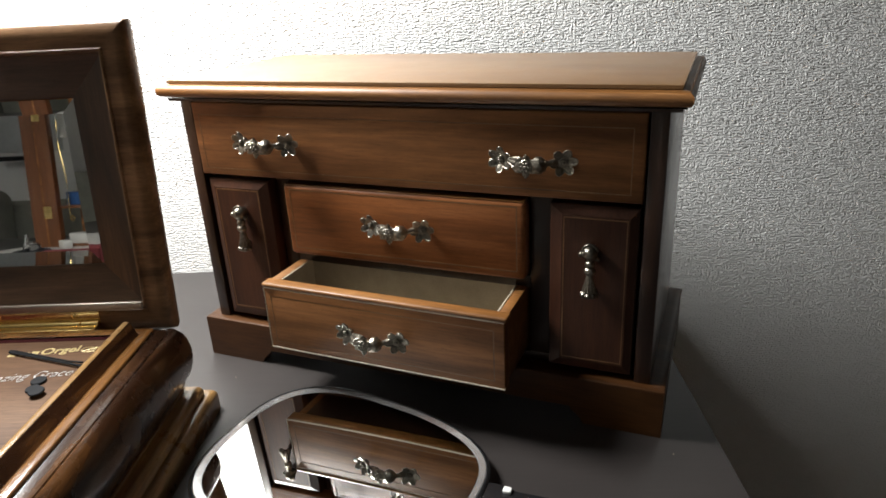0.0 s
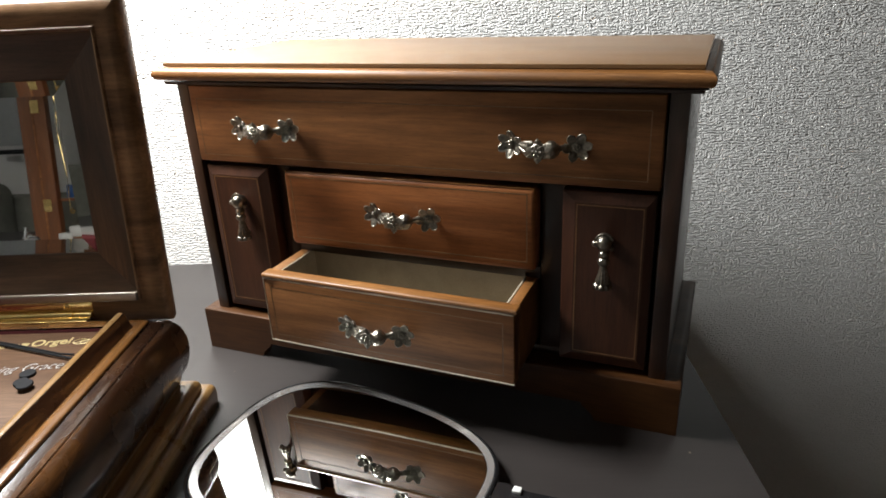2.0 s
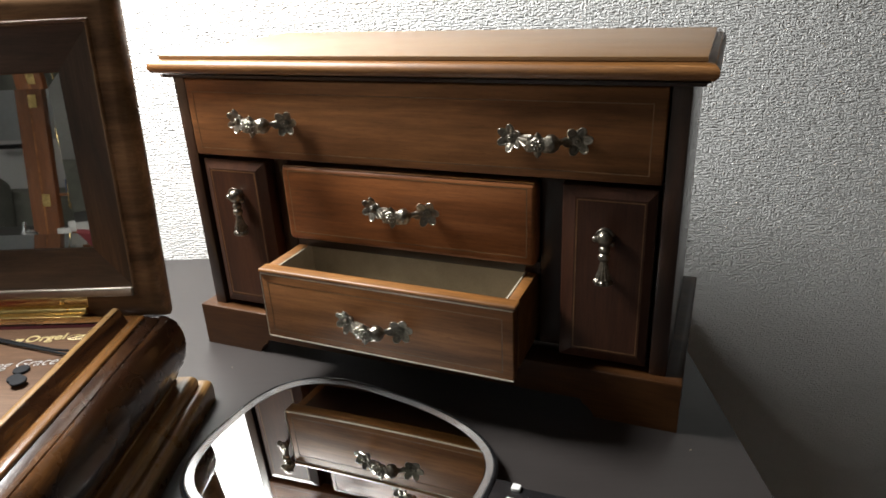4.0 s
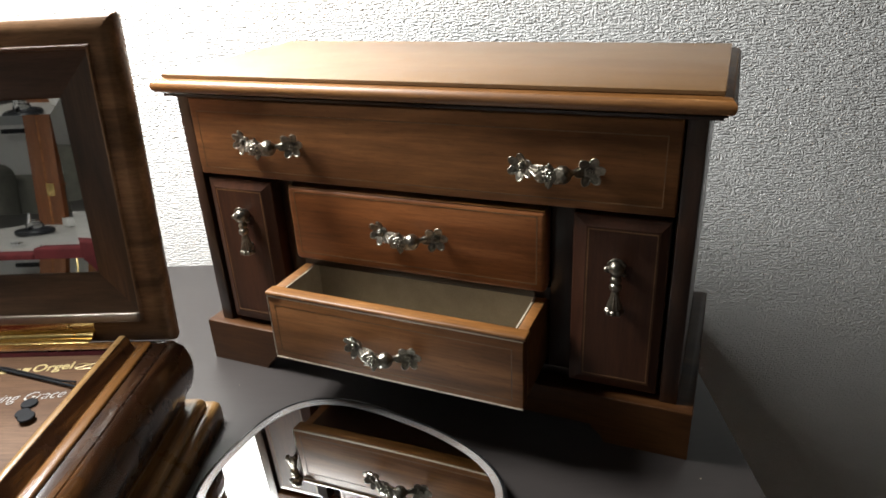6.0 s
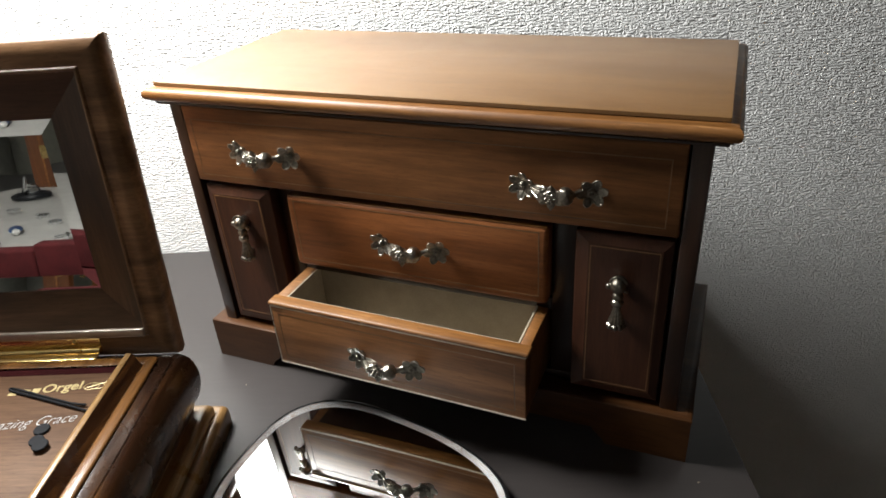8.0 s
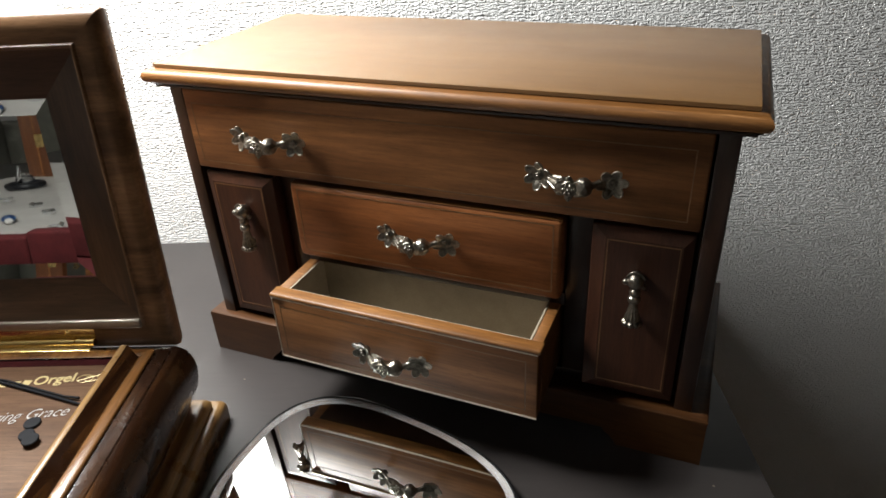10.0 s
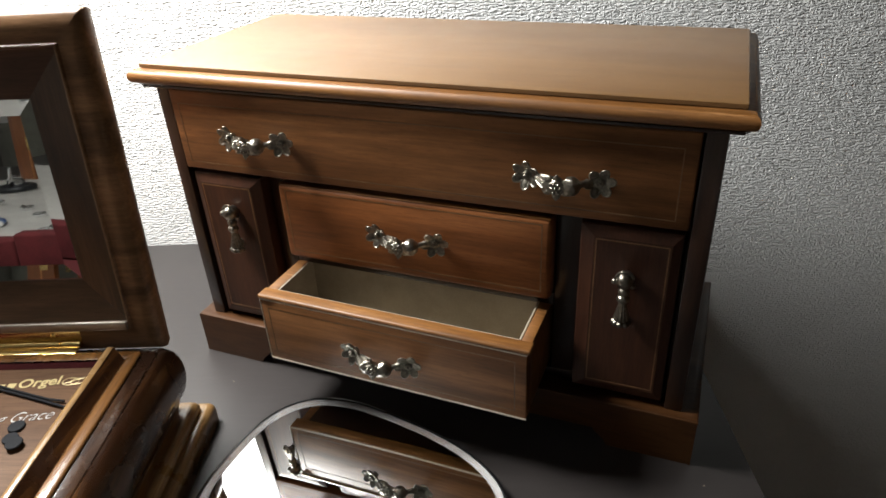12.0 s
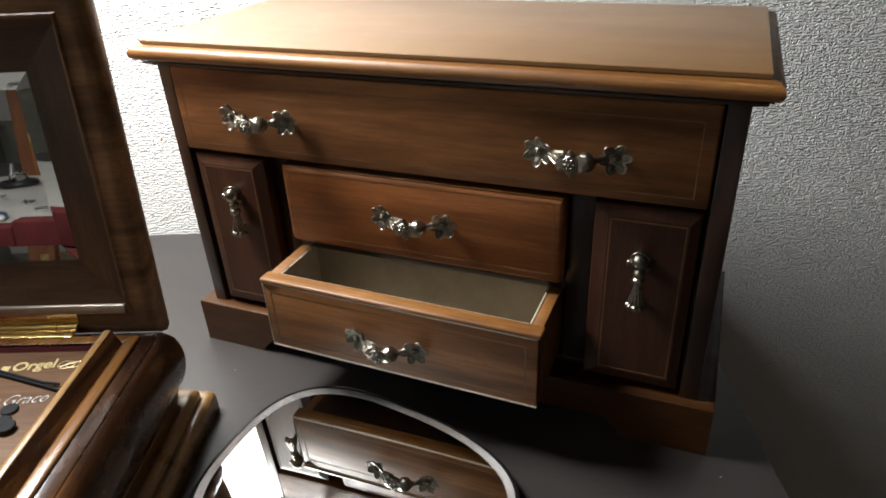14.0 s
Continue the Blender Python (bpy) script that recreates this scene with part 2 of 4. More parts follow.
# ---- mesh helpers ----
def solid(bm, lo, hi, bevel=0.0, steps=2):
    """A box from corner to corner, with rounded edges."""
    c, s = [(a + b) / 2 for a, b in zip(lo, hi)], [abs(b - a) for a, b in zip(lo, hi)]
    made = bmesh.ops.create_cube(bm, size=1, matrix=Matrix.Translation(c) @ Matrix.Diagonal((*s, 1)))
    if bevel:
        edges = list({e for v in made["verts"] for e in v.link_edges})
        bmesh.ops.bevel(bm, geom=edges, offset=bevel, segments=steps, affect="EDGES", profile=0.5)
    return bm


def block(lo, hi, bevel=0.0, steps=2):
    return solid(bmesh.new(), lo, hi, bevel, steps)


def part(name, bm, mat, parent=None, label="", smooth=40):
    """Links a bmesh as one mesh object, under a thing or under a part."""
    bmesh.ops.recalc_face_normals(bm, faces=bm.faces)
    data = bpy.data.meshes.new(name)
    bm.to_mesh(data)
    bm.free()
    data.materials.append(mat)
    if smooth:
        for p in data.polygons:
            p.use_smooth = True
        data.set_sharp_from_angle(angle=radians(smooth))
    ob = new(name, data)
    ob.parent = parent
    if label:
        tagged(ob, label)
    return ob


def thing(name, m, label, category, group=""):
    ob = new(name)
    ob.empty_display_size = 0.02
    ob.matrix_world = m
    return tagged(ob, label, category, group)


def swept(bm, x0, x1, y0, y1, profile, caps=True, soft=0.0):
    """A moulding carried round a rectangle, mitred; soft rounds the corners by that share of the outward offset.
    profile: outward offset and height; the first and last rings are closed."""
    rings = []
    for o, z in profile:
        ring = []
        for cx, cy, sx, sy, a0 in ((x0, y0, -1, -1, 180), (x1, y0, 1, -1, 270), (x1, y1, 1, 1, 0), (x0, y1, -1, 1, 90)):
            if soft:
                r = max(o, 0.0001) * soft
                for k in range(5):
                    a = radians(a0 + 22.5 * k)
                    ring.append(bm.verts.new((cx + sx * (o - r) + r * math.cos(a), cy + sy * (o - r) + r * math.sin(a), z)))
            else:
                ring.append(bm.verts.new((cx + sx * o, cy + sy * o, z)))
        rings.append(ring)
    for a, b in zip(rings, rings[1:]):
        for n in range(len(a)):
            bm.faces.new((a[n], a[(n + 1) % len(a)], b[(n + 1) % len(a)], b[n]))
    if caps:
        bm.faces.new(rings[0])
        bm.faces.new(rings[-1])
    return bm


def arc(cx, cz, r, a0, a1, n, sx=1.0):
    return [(cx + sx * r * math.cos(radians(a0 + (a1 - a0) * k / n)), cz + r * math.sin(radians(a0 + (a1 - a0) * k / n))) for k in range(n + 1)]


def extruded(bm, outline, axis, lo, hi):
    """A flat outline given thickness along an axis (0 x, 1 y, 2 z)."""
    def at(p, w):
        v = [p[0], p[1]]
        v.insert(axis, w)
        return bm.verts.new(v)
    a, b = [at(p, lo) for p in outline], [at(p, hi) for p in outline]
    bm.faces.new(a)
    bm.faces.new(b)
    for n in range(len(a)):
        bm.faces.new((a[n], a[(n + 1) % len(a)], b[(n + 1) % len(a)], b[n]))
    return bm


def ball(bm, place, size, turn=None, sub=2):
    m = Matrix.Translation(place) @ (turn or Matrix.Identity(4)) @ Matrix.Diagonal((*size, 1))
    bmesh.ops.create_icosphere(bm, subdivisions=sub, radius=1, matrix=m)


def lathe(bm, profile, m, n=12):
    """profile: radius and height; turned about z and laid at m."""
    rings = [[bm.verts.new(m @ Vector((r * math.cos(2 * math.pi * k / n), r * math.sin(2 * math.pi * k / n), z))) for k in range(n)] for r, z in profile]
    for a, b in zip(rings, rings[1:]):
        for k in range(n):
            bm.faces.new((a[k], a[(k + 1) % n], b[(k + 1) % n], b[k]))
    bm.faces.new(rings[0])
    bm.faces.new(rings[-1])


def tube(bm, path, r, n=8):
    """A round rod along points, with a radius or one for each point."""
    path = [Vector(p) for p in path]
    rings = []
    for k, p in enumerate(path):
        way = (path[min(k + 1, len(path) - 1)] - path[max(k - 1, 0)]).normalized()
        q = way.to_track_quat("Z", "Y").to_matrix()
        rr = r[k] if isinstance(r, (list, tuple)) else r
        rings.append([bm.verts.new(p + q @ Vector((rr * math.cos(2 * math.pi * j / n), rr * math.sin(2 * math.pi * j / n), 0))) for j in range(n)])
    for a, b in zip(rings, rings[1:]):
        for j in range(n):
            bm.faces.new((a[j], a[(j + 1) % n], b[(j + 1) % n], b[j]))
    bm.faces.new(rings[0])
    bm.faces.new(rings[-1])


# ---- the room ----
def slab(name, lo, hi, mat, label, category):
    bm = block(lo, hi)
    ob = part(name, bm, mat, None, "", 0)
    ob.matrix_world = ROOM
    return tagged(ob, label, category, kind="structure")


FLOOR_Z, CEIL_Z = -0.72, 1.70
slab("wall_north", (-2.4, 0.1925, FLOOR_Z), (1.5, 0.30, CEIL_Z), WALL, "white embossed woven-pattern wallpaper wall behind the desk", "wall")
slab("wall_south", (-2.4, -2.9, FLOOR_Z), (1.5, -2.8, CEIL_Z), BEIGE, "plain pale painted wall across the room", "wall")
slab("wall_west", (-2.5, -2.8, FLOOR_Z), (-2.4, 0.1925, CEIL_Z), BEIGE, "plain pale painted wall beside the desk", "wall")
# out of view; its dark brown is chosen to cut the bounced light
slab("wall_east", (1.5, -2.8, FLOOR_Z), (1.6, 0.1925, CEIL_Z), PANELW, "unseen east wall, dark brown to throw back less light", "wall")
slab("floor", (-2.4, -2.8, FLOOR_Z - 0.05), (1.5, 0.1925, FLOOR_Z), FLOORM, "brown wooden floor of the room", "floor")
slab("ceiling", (-2.4, -2.8, CEIL_Z), (1.5, 0.1925, CEIL_Z + 0.05), CEIL, "plain white ceiling of the room", "ceiling")

desk = thing("desk", ROOM, "dark brown laminate desk against the wallpapered wall", "desk")
part("desk_top", block((-0.95, -0.43, -0.028), (0.413, 0.1915, 0.0), 0.0012), DESK, desk)
for x0, x1 in ((-0.93, -0.905), (0.36, 0.385)):
    part("side_panel", block((x0, -0.40, FLOOR_Z), (x1, 0.17, -0.028), 0.001), DESK, desk)
part("modesty_panel", block((-0.905, 0.10, -0.45), (0.36, 0.118, -0.028), 0.001), DESK, desk)


# ---- the jewellery chest ----
def stringing(x0, x1, z0, z1, y, w=0.0008):
    """A thin line of paler wood let into a front, a hair proud of it."""
    bm = bmesh.new()
    for lo, hi in (((x0, z0), (x1, z0 + w)), ((x0, z1 - w), (x1, z1)), ((x0, z0 + w), (x0 + w, z1 - w)), ((x1 - w, z0 + w), (x1, z1 - w))):
        solid(bm, (lo[0], y - 0.00012, lo[1]), (hi[0], y + 0.0004, hi[1]))
    return bm


def raised(outer, flat, back, base, front):
    """A panel whose flat middle stands out from its edge by a soft slope. outer, flat: x0, z0, x1, z1."""
    bm = bmesh.new()
    rings = []
    for (x0, z0, x1, z1), y in ((outer, back), (outer, base), (tuple(a + (b - a) * 0.08 for a, b in zip(outer, flat)), base - 0.0006),
                                (tuple(a + (b - a) * 0.90 for a, b in zip(outer, flat)), front + 0.0004), (flat, front)):
        rings.append([bm.verts.new((x, y, z)) for x, z in ((x0, z0), (x1, z0), (x1, z1), (x0, z1))])
    for a, b in zip(rings, rings[1:]):
        for n in range(4):
            bm.faces.new((a[n], a[(n + 1) % 4], b[(n + 1) % 4], b[n]))
    bm.faces.new(rings[0])
    bm.faces.new(rings[-1])
    return bm


def rosette(bm, m, r, n=6):
    """A small cast flower: long cupped petals with gaps between them, round a ringed boss."""
    for k in range(n):
        a = 2 * math.pi * k / n + 0.3
        tilt = Matrix.Rotation(a, 4, "Z") @ Matrix.Translation((r * 0.64, 0, 0.20 * r)) @ Matrix.Rotation(radians(-24), 4, "Y")
        ball(bm, (0, 0, 0), (1, 1, 1), m @ tilt @ Matrix.Diagonal((r * 0.44, r * 0.30, r * 0.12, 1)), 2)
        tube(bm, [m @ tilt @ Vector((r * 0.42 * math.cos(t), r * 0.28 * math.sin(t), r * 0.06)) for t in [radians(-110 + 22 * q) for q in range(11)]], r * 0.07, 5)
    lathe(bm, [(r * 0.40, 0.0), (r * 0.66, 0.10 * r), (r * 0.60, 0.20 * r), (r * 0.20, 0.16 * r)], m, 14)
    lathe(bm, [(r * 0.30, -0.35 * r), (r * 0.27, 0.0), (r * 0.27, 0.34 * r), (r * 0.20, 0.40 * r), (r * 0.17, 0.34 * r), (r * 0.05, 0.34 * r)], m, 14)
    ball(bm, (0, 0, 0), (1, 1, 1), m @ Matrix.Translation((0, 0, r * 0.36)) @ Matrix.Scale(r * 0.12, 4), 1)


CASTINGS = {}


def cast(kind, bm, parent, place, label):
    """One casting, melted together from its shapes; alike pulls share it."""
    if kind not in CASTINGS:
        tmp = part("handle", bm, SILVER)
        mod = tmp.modifiers.new("melt", "REMESH")
        mod.mode, mod.voxel_size, mod.use_smooth_shade = "VOXEL", 0.00030, True
        CASTINGS[kind] = bpy.data.meshes.new_from_object(tmp.evaluated_get(bpy.context.evaluated_depsgraph_get()))
        CASTINGS[kind].name = "handle"
        bpy.data.objects.remove(tmp)
    else:
        bm.free()
    ob = new("handle", CASTINGS[kind])
    ob.parent, ob.location = parent, place
    return tagged(ob, label)


def drawer_handle(parent, x, y, z):
    """A cast swag pull: a flower at each end, a fluted cup, a rose and a bulb between them."""
    bm = bmesh.new()
    face = Matrix.Rotation(radians(90), 4, "X")          # +z out of the front, towards -y
    R = 0.0089
    for sx, spin in ((-1, 10), (1, -10)):
        rosette(bm, Matrix.Translation((sx * 0.0208, -0.0045, -0.0004)) @ Matrix.Rotation(radians(sx * 14), 4, "Z") @ face @ Matrix.Rotation(radians(spin), 4, "Z"), R)

    def swag(s):
        """-1 to 1 along the swag: it hangs and stands out from the front."""
        return Vector((0.0165 * s, -0.0058 - 0.0090 * (1 - s * s), 0.0004 - 0.0018 * (1 - s * s)))
    for s0, s1 in ((-0.85, -0.36),):
        a, b = swag(s0), swag(s1)
        way = b - a
        m = Matrix.Translation(a) @ way.to_track_quat("Z", "Y").to_matrix().to_4x4()
        h = way.length
        lathe(bm, [(0.0020, 0), (0.0027, h * 0.3), (0.0039, h * 0.75), (0.0046, h), (0.0034, h * 1.03)], m, 12)
        for k in range(9):
            t = 2 * math.pi * k / 9
            tube(bm, [m @ Vector((q * math.cos(t), q * math.sin(t), zz)) for q, zz in ((0.0021, 0), (0.0032, h * 0.4), (0.0046, h * 0.95))], [0.0005, 0.0007, 0.0009], 5)
    tube(bm, [swag(0.1 * k) for k in range(3, 10)], [0.0044, 0.0048, 0.0043, 0.0030, 0.0019, 0.0018, 0.0022], 10)
    c = swag(-0.06)
    out = Matrix.Translation(c) @ face @ Matrix.Scale(1.18, 4)
    # the rose: six pointed petals, a raised ring and a dotted middle
    ball(bm, (0, 0, 0), (1, 1, 1), out @ Matrix.Diagonal((0.0045, 0.0045, 0.0034, 1)), 2)
    for k in range(6):
        petal = out @ Matrix.Rotation(radians(60 * k + 30), 4, "Z") @ Matrix.Translation((0.0042, 0, 0.0012)) @ Matrix.Rotation(radians(-18), 4, "Y")
        ball(bm, (0, 0, 0), (1, 1, 1), petal @ Matrix.Diagonal((0.0022, 0.0021, 0.0009, 1)), 2)
        ball(bm, (0, 0, 0), (1, 1, 1), petal @ Matrix.Translation((0.0016, 0, 0)) @ Matrix.Diagonal((0.0014, 0.0009, 0.0008, 1)), 1)
        dot = out @ Matrix.Rotation(radians(60 * k), 4, "Z") @ Matrix.Translation((0.0021, 0, 0.0033))
        ball(bm, (0, 0, 0), (1, 1, 1), dot @ Matrix.Scale(0.00075, 4), 1)
    tube(bm, [out @ Vector((0.0034 * math.cos(t), 0.0034 * math.sin(t), 0.0026)) for t in [radians(20 * k) for k in range(19)]], 0.00055, 5)
    ball(bm, (0, 0, 0), (1, 1, 1), out @ Matrix.Translation((0, 0, 0.0036)) @ Matrix.Scale(0.0008, 4), 1)
    for s, r in ((0.40, 0.0056), (-0.30, 0.0047)):
        ball(bm, swag(s), (r, r, r * 1.05))
    return cast("swag", bm, parent, (x, y, z), "ornate antique silver flower swag pull")


def door_pull(parent, x, y, z):
    """A cast drop pull: a ball with a knob, a waist, a bulb, a fluted skirt and beads."""
    bm = bmesh.new()
    up = Matrix.Translation((0, -0.0075, 0))
    ball(bm, (0, -0.008, 0.0135), (0.0051, 0.0052, 0.0053), None, 3)
    lathe(bm, [(0.0040, 0.0), (0.0046, 0.003), (0.0038, 0.006)], Matrix.Translation((0, -0.002, 0.0135)) @ Matrix.Rotation(radians(90), 4, "X"), 14)
    ball(bm, (-0.0058, -0.0088, 0.0128), (0.0022, 0.0022, 0.0022))
    ball(bm, (0.0046, -0.0068, 0.0095), (0.0018, 0.0018, 0.0018))
    tube(bm, [(0.0056 * math.cos(t), -0.0085, 0.0135 + 0.0064 * math.sin(t)) for t in [radians(20 + 14 * k) for k in range(11)]], 0.0009, 6)
    lathe(bm, [(0.0018, 0.0085), (0.0032, 0.0068), (0.0036, 0.005), (0.0022, 0.0028), (0.0020, 0.0018)], up, 14)
    ball(bm, (0, -0.0078, 0.0005), (0.0041, 0.0038, 0.0034), None, 2)
    lathe(bm, [(0.0020, -0.002), (0.0024, -0.005), (0.0036, -0.011), (0.0046, -0.0145), (0.0030, -0.0155)], up, 16)
    for k in range(12):
        t = 2 * math.pi * k / 12
        tube(bm, [up @ Vector((q * math.cos(t), q * math.sin(t), zz)) for q, zz in ((0.0020, -0.003), (0.0031, -0.009), (0.0045, -0.0142))], [0.0004, 0.0006, 0.0008], 5)
    for k in range(5):
        t = math.pi * (k / 4) + math.pi
        ball(bm, (0.0044 * math.cos(t), -0.0078 + 0.0035 * math.sin(t), -0.0170), (0.0021, 0.0020, 0.0021))
    ball(bm, (0, -0.0095, -0.0185), (0.0022, 0.0016, 0.0012))
    lathe(bm, [(0.0024, 0), (0.0018, 0.006)], Matrix.Translation((0, 0, -0.0135)) @ Matrix.Rotation(radians(90), 4, "X"), 10)
    return cast("drop", bm, parent, (x, y, z), "antique silver drop pull with beads")


def jewellery_chest():
    chest = thing("jewellery_chest", Matrix.Identity(4), "dark walnut jewellery chest with silver pulls, one drawer pulled open", "jewellery chest")
    # top board with a rounded bead under its lip
    slabp = [(-0.0010, 0.2488), (0.0, 0.2484), (0.0, 0.2462), (-0.0008, 0.2457), (0.0022, 0.2454)]
    slabp += arc(0.0022, 0.2404, 0.0048, 82, -60, 10) + [(0.0030, 0.2349), (0.0012, 0.2346), (0.0006, 0.2325), (-0.0020, 0.2320)]
    top = part("top", swept(bmesh.new(), 0.0045, 0.3945, 0.0036, 0.1740, slabp[:4]), TOPW, chest, "smooth brown top board")
    part("bead_moulding", swept(bmesh.new(), 0.0045, 0.3945, 0.0036, 0.1740, [(-0.004, 0.2456)] + slabp[4:16]), RIMW, top, "worn orange-brown rounded edge")
    # dark carcass wood here paints the shade below the bead
    part("cove", swept(bmesh.new(), 0.0045, 0.3945, 0.0036, 0.1740, [(-0.004, 0.2349)] + slabp[16:]), FRAMEW, top, "cove under the rounded edge, darkened for the shade there")
    # carcass
    Y0 = 0.0160
    for n, (x0, x1) in enumerate(((0.0115, 0.022), (0.377, 0.3885))):
        part("side_panel", block((x0, 0.0064, 0.0385), (x1, 0.170, 0.2325), 0.0012), SIDEW, chest)
    part("back_panel", block((0.022, 0.160, 0.0385), (0.377, 0.168, 0.2325)), FRAMEW, chest)
    part("bottom_panel", block((0.022, 0.021, 0.0386), (0.377, 0.160, 0.0440)), FRAMEW, chest)
    for x0, x1, z0, z1 in ((0.0222, 0.0255, 0.0388, 0.1700), (0.0866, 0.0992, 0.0455, 0.1696), (0.2988, 0.3152, 0.0455, 0.1696), (0.3768 - 0.0012, 0.3769, 0.0388, 0.1700)):
        part("stile", block((x0, Y0, z0), (x1, 0.0205, z1), 0.0006), FRAMEW, chest)
    for x0, x1, z0, z1 in ((0.0255, 0.3755, 0.0388, 0.0453), (0.0222, 0.3768, 0.1698, 0.1724), (0.0994, 0.2986, 0.0988, 0.1085)):
        part("rail", block((x0, Y0 + 0.0004, z0), (x1, 0.0208, z1), 0.0006), FRAMEW, chest)
    for z0, z1 in ((0.0440, 0.0452),):
        part("runner", block((0.0994, 0.021, z0), (0.2986, 0.158, z1)), FRAMEW, chest)
    # long drawer under the top
    d = part("drawer", block((0.0232, 0.0050, 0.1728), (0.3758, 0.0200, 0.2316), 0.0012, 3), DRAWER, chest, "long walnut drawer front, shut")
    part("inlay", stringing(0.0290, 0.3682, 0.1780, 0.2222, 0.0050), INLAY, d, "thin tan inlay line")
    drawer_handle(d, 0.0934, 0.0050, 0.2024)
    drawer_handle(d, 0.3042, 0.0050, 0.1999)
    # middle drawer, a little proud
    d = part("drawer", block((0.0998, 0.0052, 0.1090), (0.2982, 0.0200, 0.1682), 0.0036, 3), SMALLW, chest, "walnut drawer front, shut, proud of the frame")
    # wear and the highlight along the top edge, both in one paler strip
    part("edge", block((0.1012, 0.0060, 0.1674), (0.2968, 0.0196, 0.1686), 0.0005), RIMW, d, "worn top edge, paler for the light it catches")
    part("inlay", stringing(0.1058, 0.2922, 0.1152, 0.1648, 0.0052), INLAY, d, "thin tan inlay line")
    drawer_handle(d, 0.2009, 0.0052, 0.1432)
    # open drawer, a little askew in its opening
    d = part("drawer", block((0.0984, -0.0366, 0.0440), (0.2956, -0.0272, 0.0968), 0.0010, 3), DRAWER, chest, "walnut drawer pulled open, lined with beige felt")
    hung = Vector((0.198, -0.03, 0.0))
    d.matrix_local = Matrix.Translation(hung) @ Matrix.Rotation(radians(-0.8), 4, "Z") @ Matrix.Translation(-hung)
    part("rim", block((0.0976, -0.0379, 0.0972), (0.2976, -0.0268, 0.1008), 0.0015, 3), RIMW, d, "worn orange-brown top edge")
    part("bottom_edge", block((0.0990, -0.0360, 0.0428), (0.2950, -0.0262, 0.0442), 0.0005), RIMW, d, "bare tan underside of the front")
    # pale bars; the bottom one paints the glint along the lower edge
    bm = bmesh.new()
    for lo, hi in (((0.0986, -0.0370, 0.0962), (0.2954, -0.0360, 0.0970)), ((0.0986, -0.0371, 0.0436), (0.2954, -0.0360, 0.0446)), ((0.0982, -0.0369, 0.0446), (0.0988, -0.0358, 0.0961))):
        solid(bm, lo, hi, 0.00012, 1)
    part("edge_line", bm, CREAM, d, "thin cream line round the front's edge, its glint painted in")
    part("inlay", stringing(0.1040, 0.2880, 0.0492, 0.0900, -0.0366), INLAY, d, "thin tan inlay line")
    for x0, x1 in ((0.0990, 0.1072), (0.2884, 0.2958)):
        part("drawer_side", block((x0, -0.0266, 0.0478), (x1, 0.105, 0.0996), 0.0006), RIMW, d)
    part("drawer_back", block((0.1073, 0.097, 0.0478), (0.2883, 0.105, 0.0960), 0.0006), RIMW, d)
    part("drawer_bottom", block((0.1073, -0.0264, 0.0470), (0.2883, 0.097, 0.0500)), FRAMEW, d, "dark underside")
    for lo, hi in (((0.1073, -0.0264, 0.0500), (0.2883, 0.0200, 0.0512)), ((0.1073, -0.0264, 0.0512), (0.1083, 0.0200, 0.0992)), ((0.2872, -0.0264, 0.0512), (0.2883, 0.0200, 0.1000)),
                   ((0.1083, -0.0264, 0.0512), (0.2872, -0.0254, 0.0992)), ((0.1083, 0.0192, 0.0512), (0.2872, 0.0200, 0.0992))):
        part("lining", block(lo, hi), FELT, d, "beige felt lining", 0)
    drawer_handle(d, 0.1950, -0.0366, 0.0722)
    # doors: raised panels with sloping edges
    for x0, x1, f0, f1, hx, hz in ((0.0262, 0.0846, 0.0318, 0.0764, 0.0584, 0.1290), (0.3152, 0.3744, 0.3235, 0.3688, 0.3446, 0.1246)):
        d = part("door", raised((x0, 0.0434, x1, 0.1690), (f0, 0.0505, f1, 0.1622), 0.0205, 0.0080, 0.0052), DOORW, chest, "narrow reddish mahogany door, shut", 20)
        part("inlay", stringing(f0 + 0.0012, f1 - 0.0012, 0.0522, 0.1608, 0.0052), INLAY, d, "thin tan inlay line")
        door_pull(d, hx, 0.0068, hz)
    # plinth on bracket feet
    def bracket(length, foot):
        cut = [(foot, 0.0), (foot + 0.002, 0.0045), (foot + 0.006, 0.0085), (foot + 0.009, 0.0105), (foot + 0.010, 0.0135)]
        return [(0.0, 0.0)] + cut + [(length - a, b) for a, b in reversed(cut)] + [(length, 0.0), (length, 0.0366), (0.0, 0.0366)]
    plinth = part("plinth", swept(bmesh.new(), 0.0012, 0.3983, 0.0012, 0.1738, [(-0.004, 0.0389), (0.0, 0.0388), (0.0010, 0.0381), (0.0012, 0.0366), (0.0, 0.0364), (-0.004, 0.0362)]), PLINTHW, chest, "walnut plinth with bracket feet")
    front = part("front_board", extruded(bmesh.new(), bracket(0.3990, 0.0560), 1, 0.0, 0.0110), PLINTHW, plinth)
    for x0 in (0.0, 0.3880):
        part("side_board", extruded(bmesh.new(), [(a + 0.0112, b) for a, b in bracket(0.1626, 0.040)], 0, x0, x0 + 0.0110), PLINTHW, plinth)
    return chest


jewellery_chest()


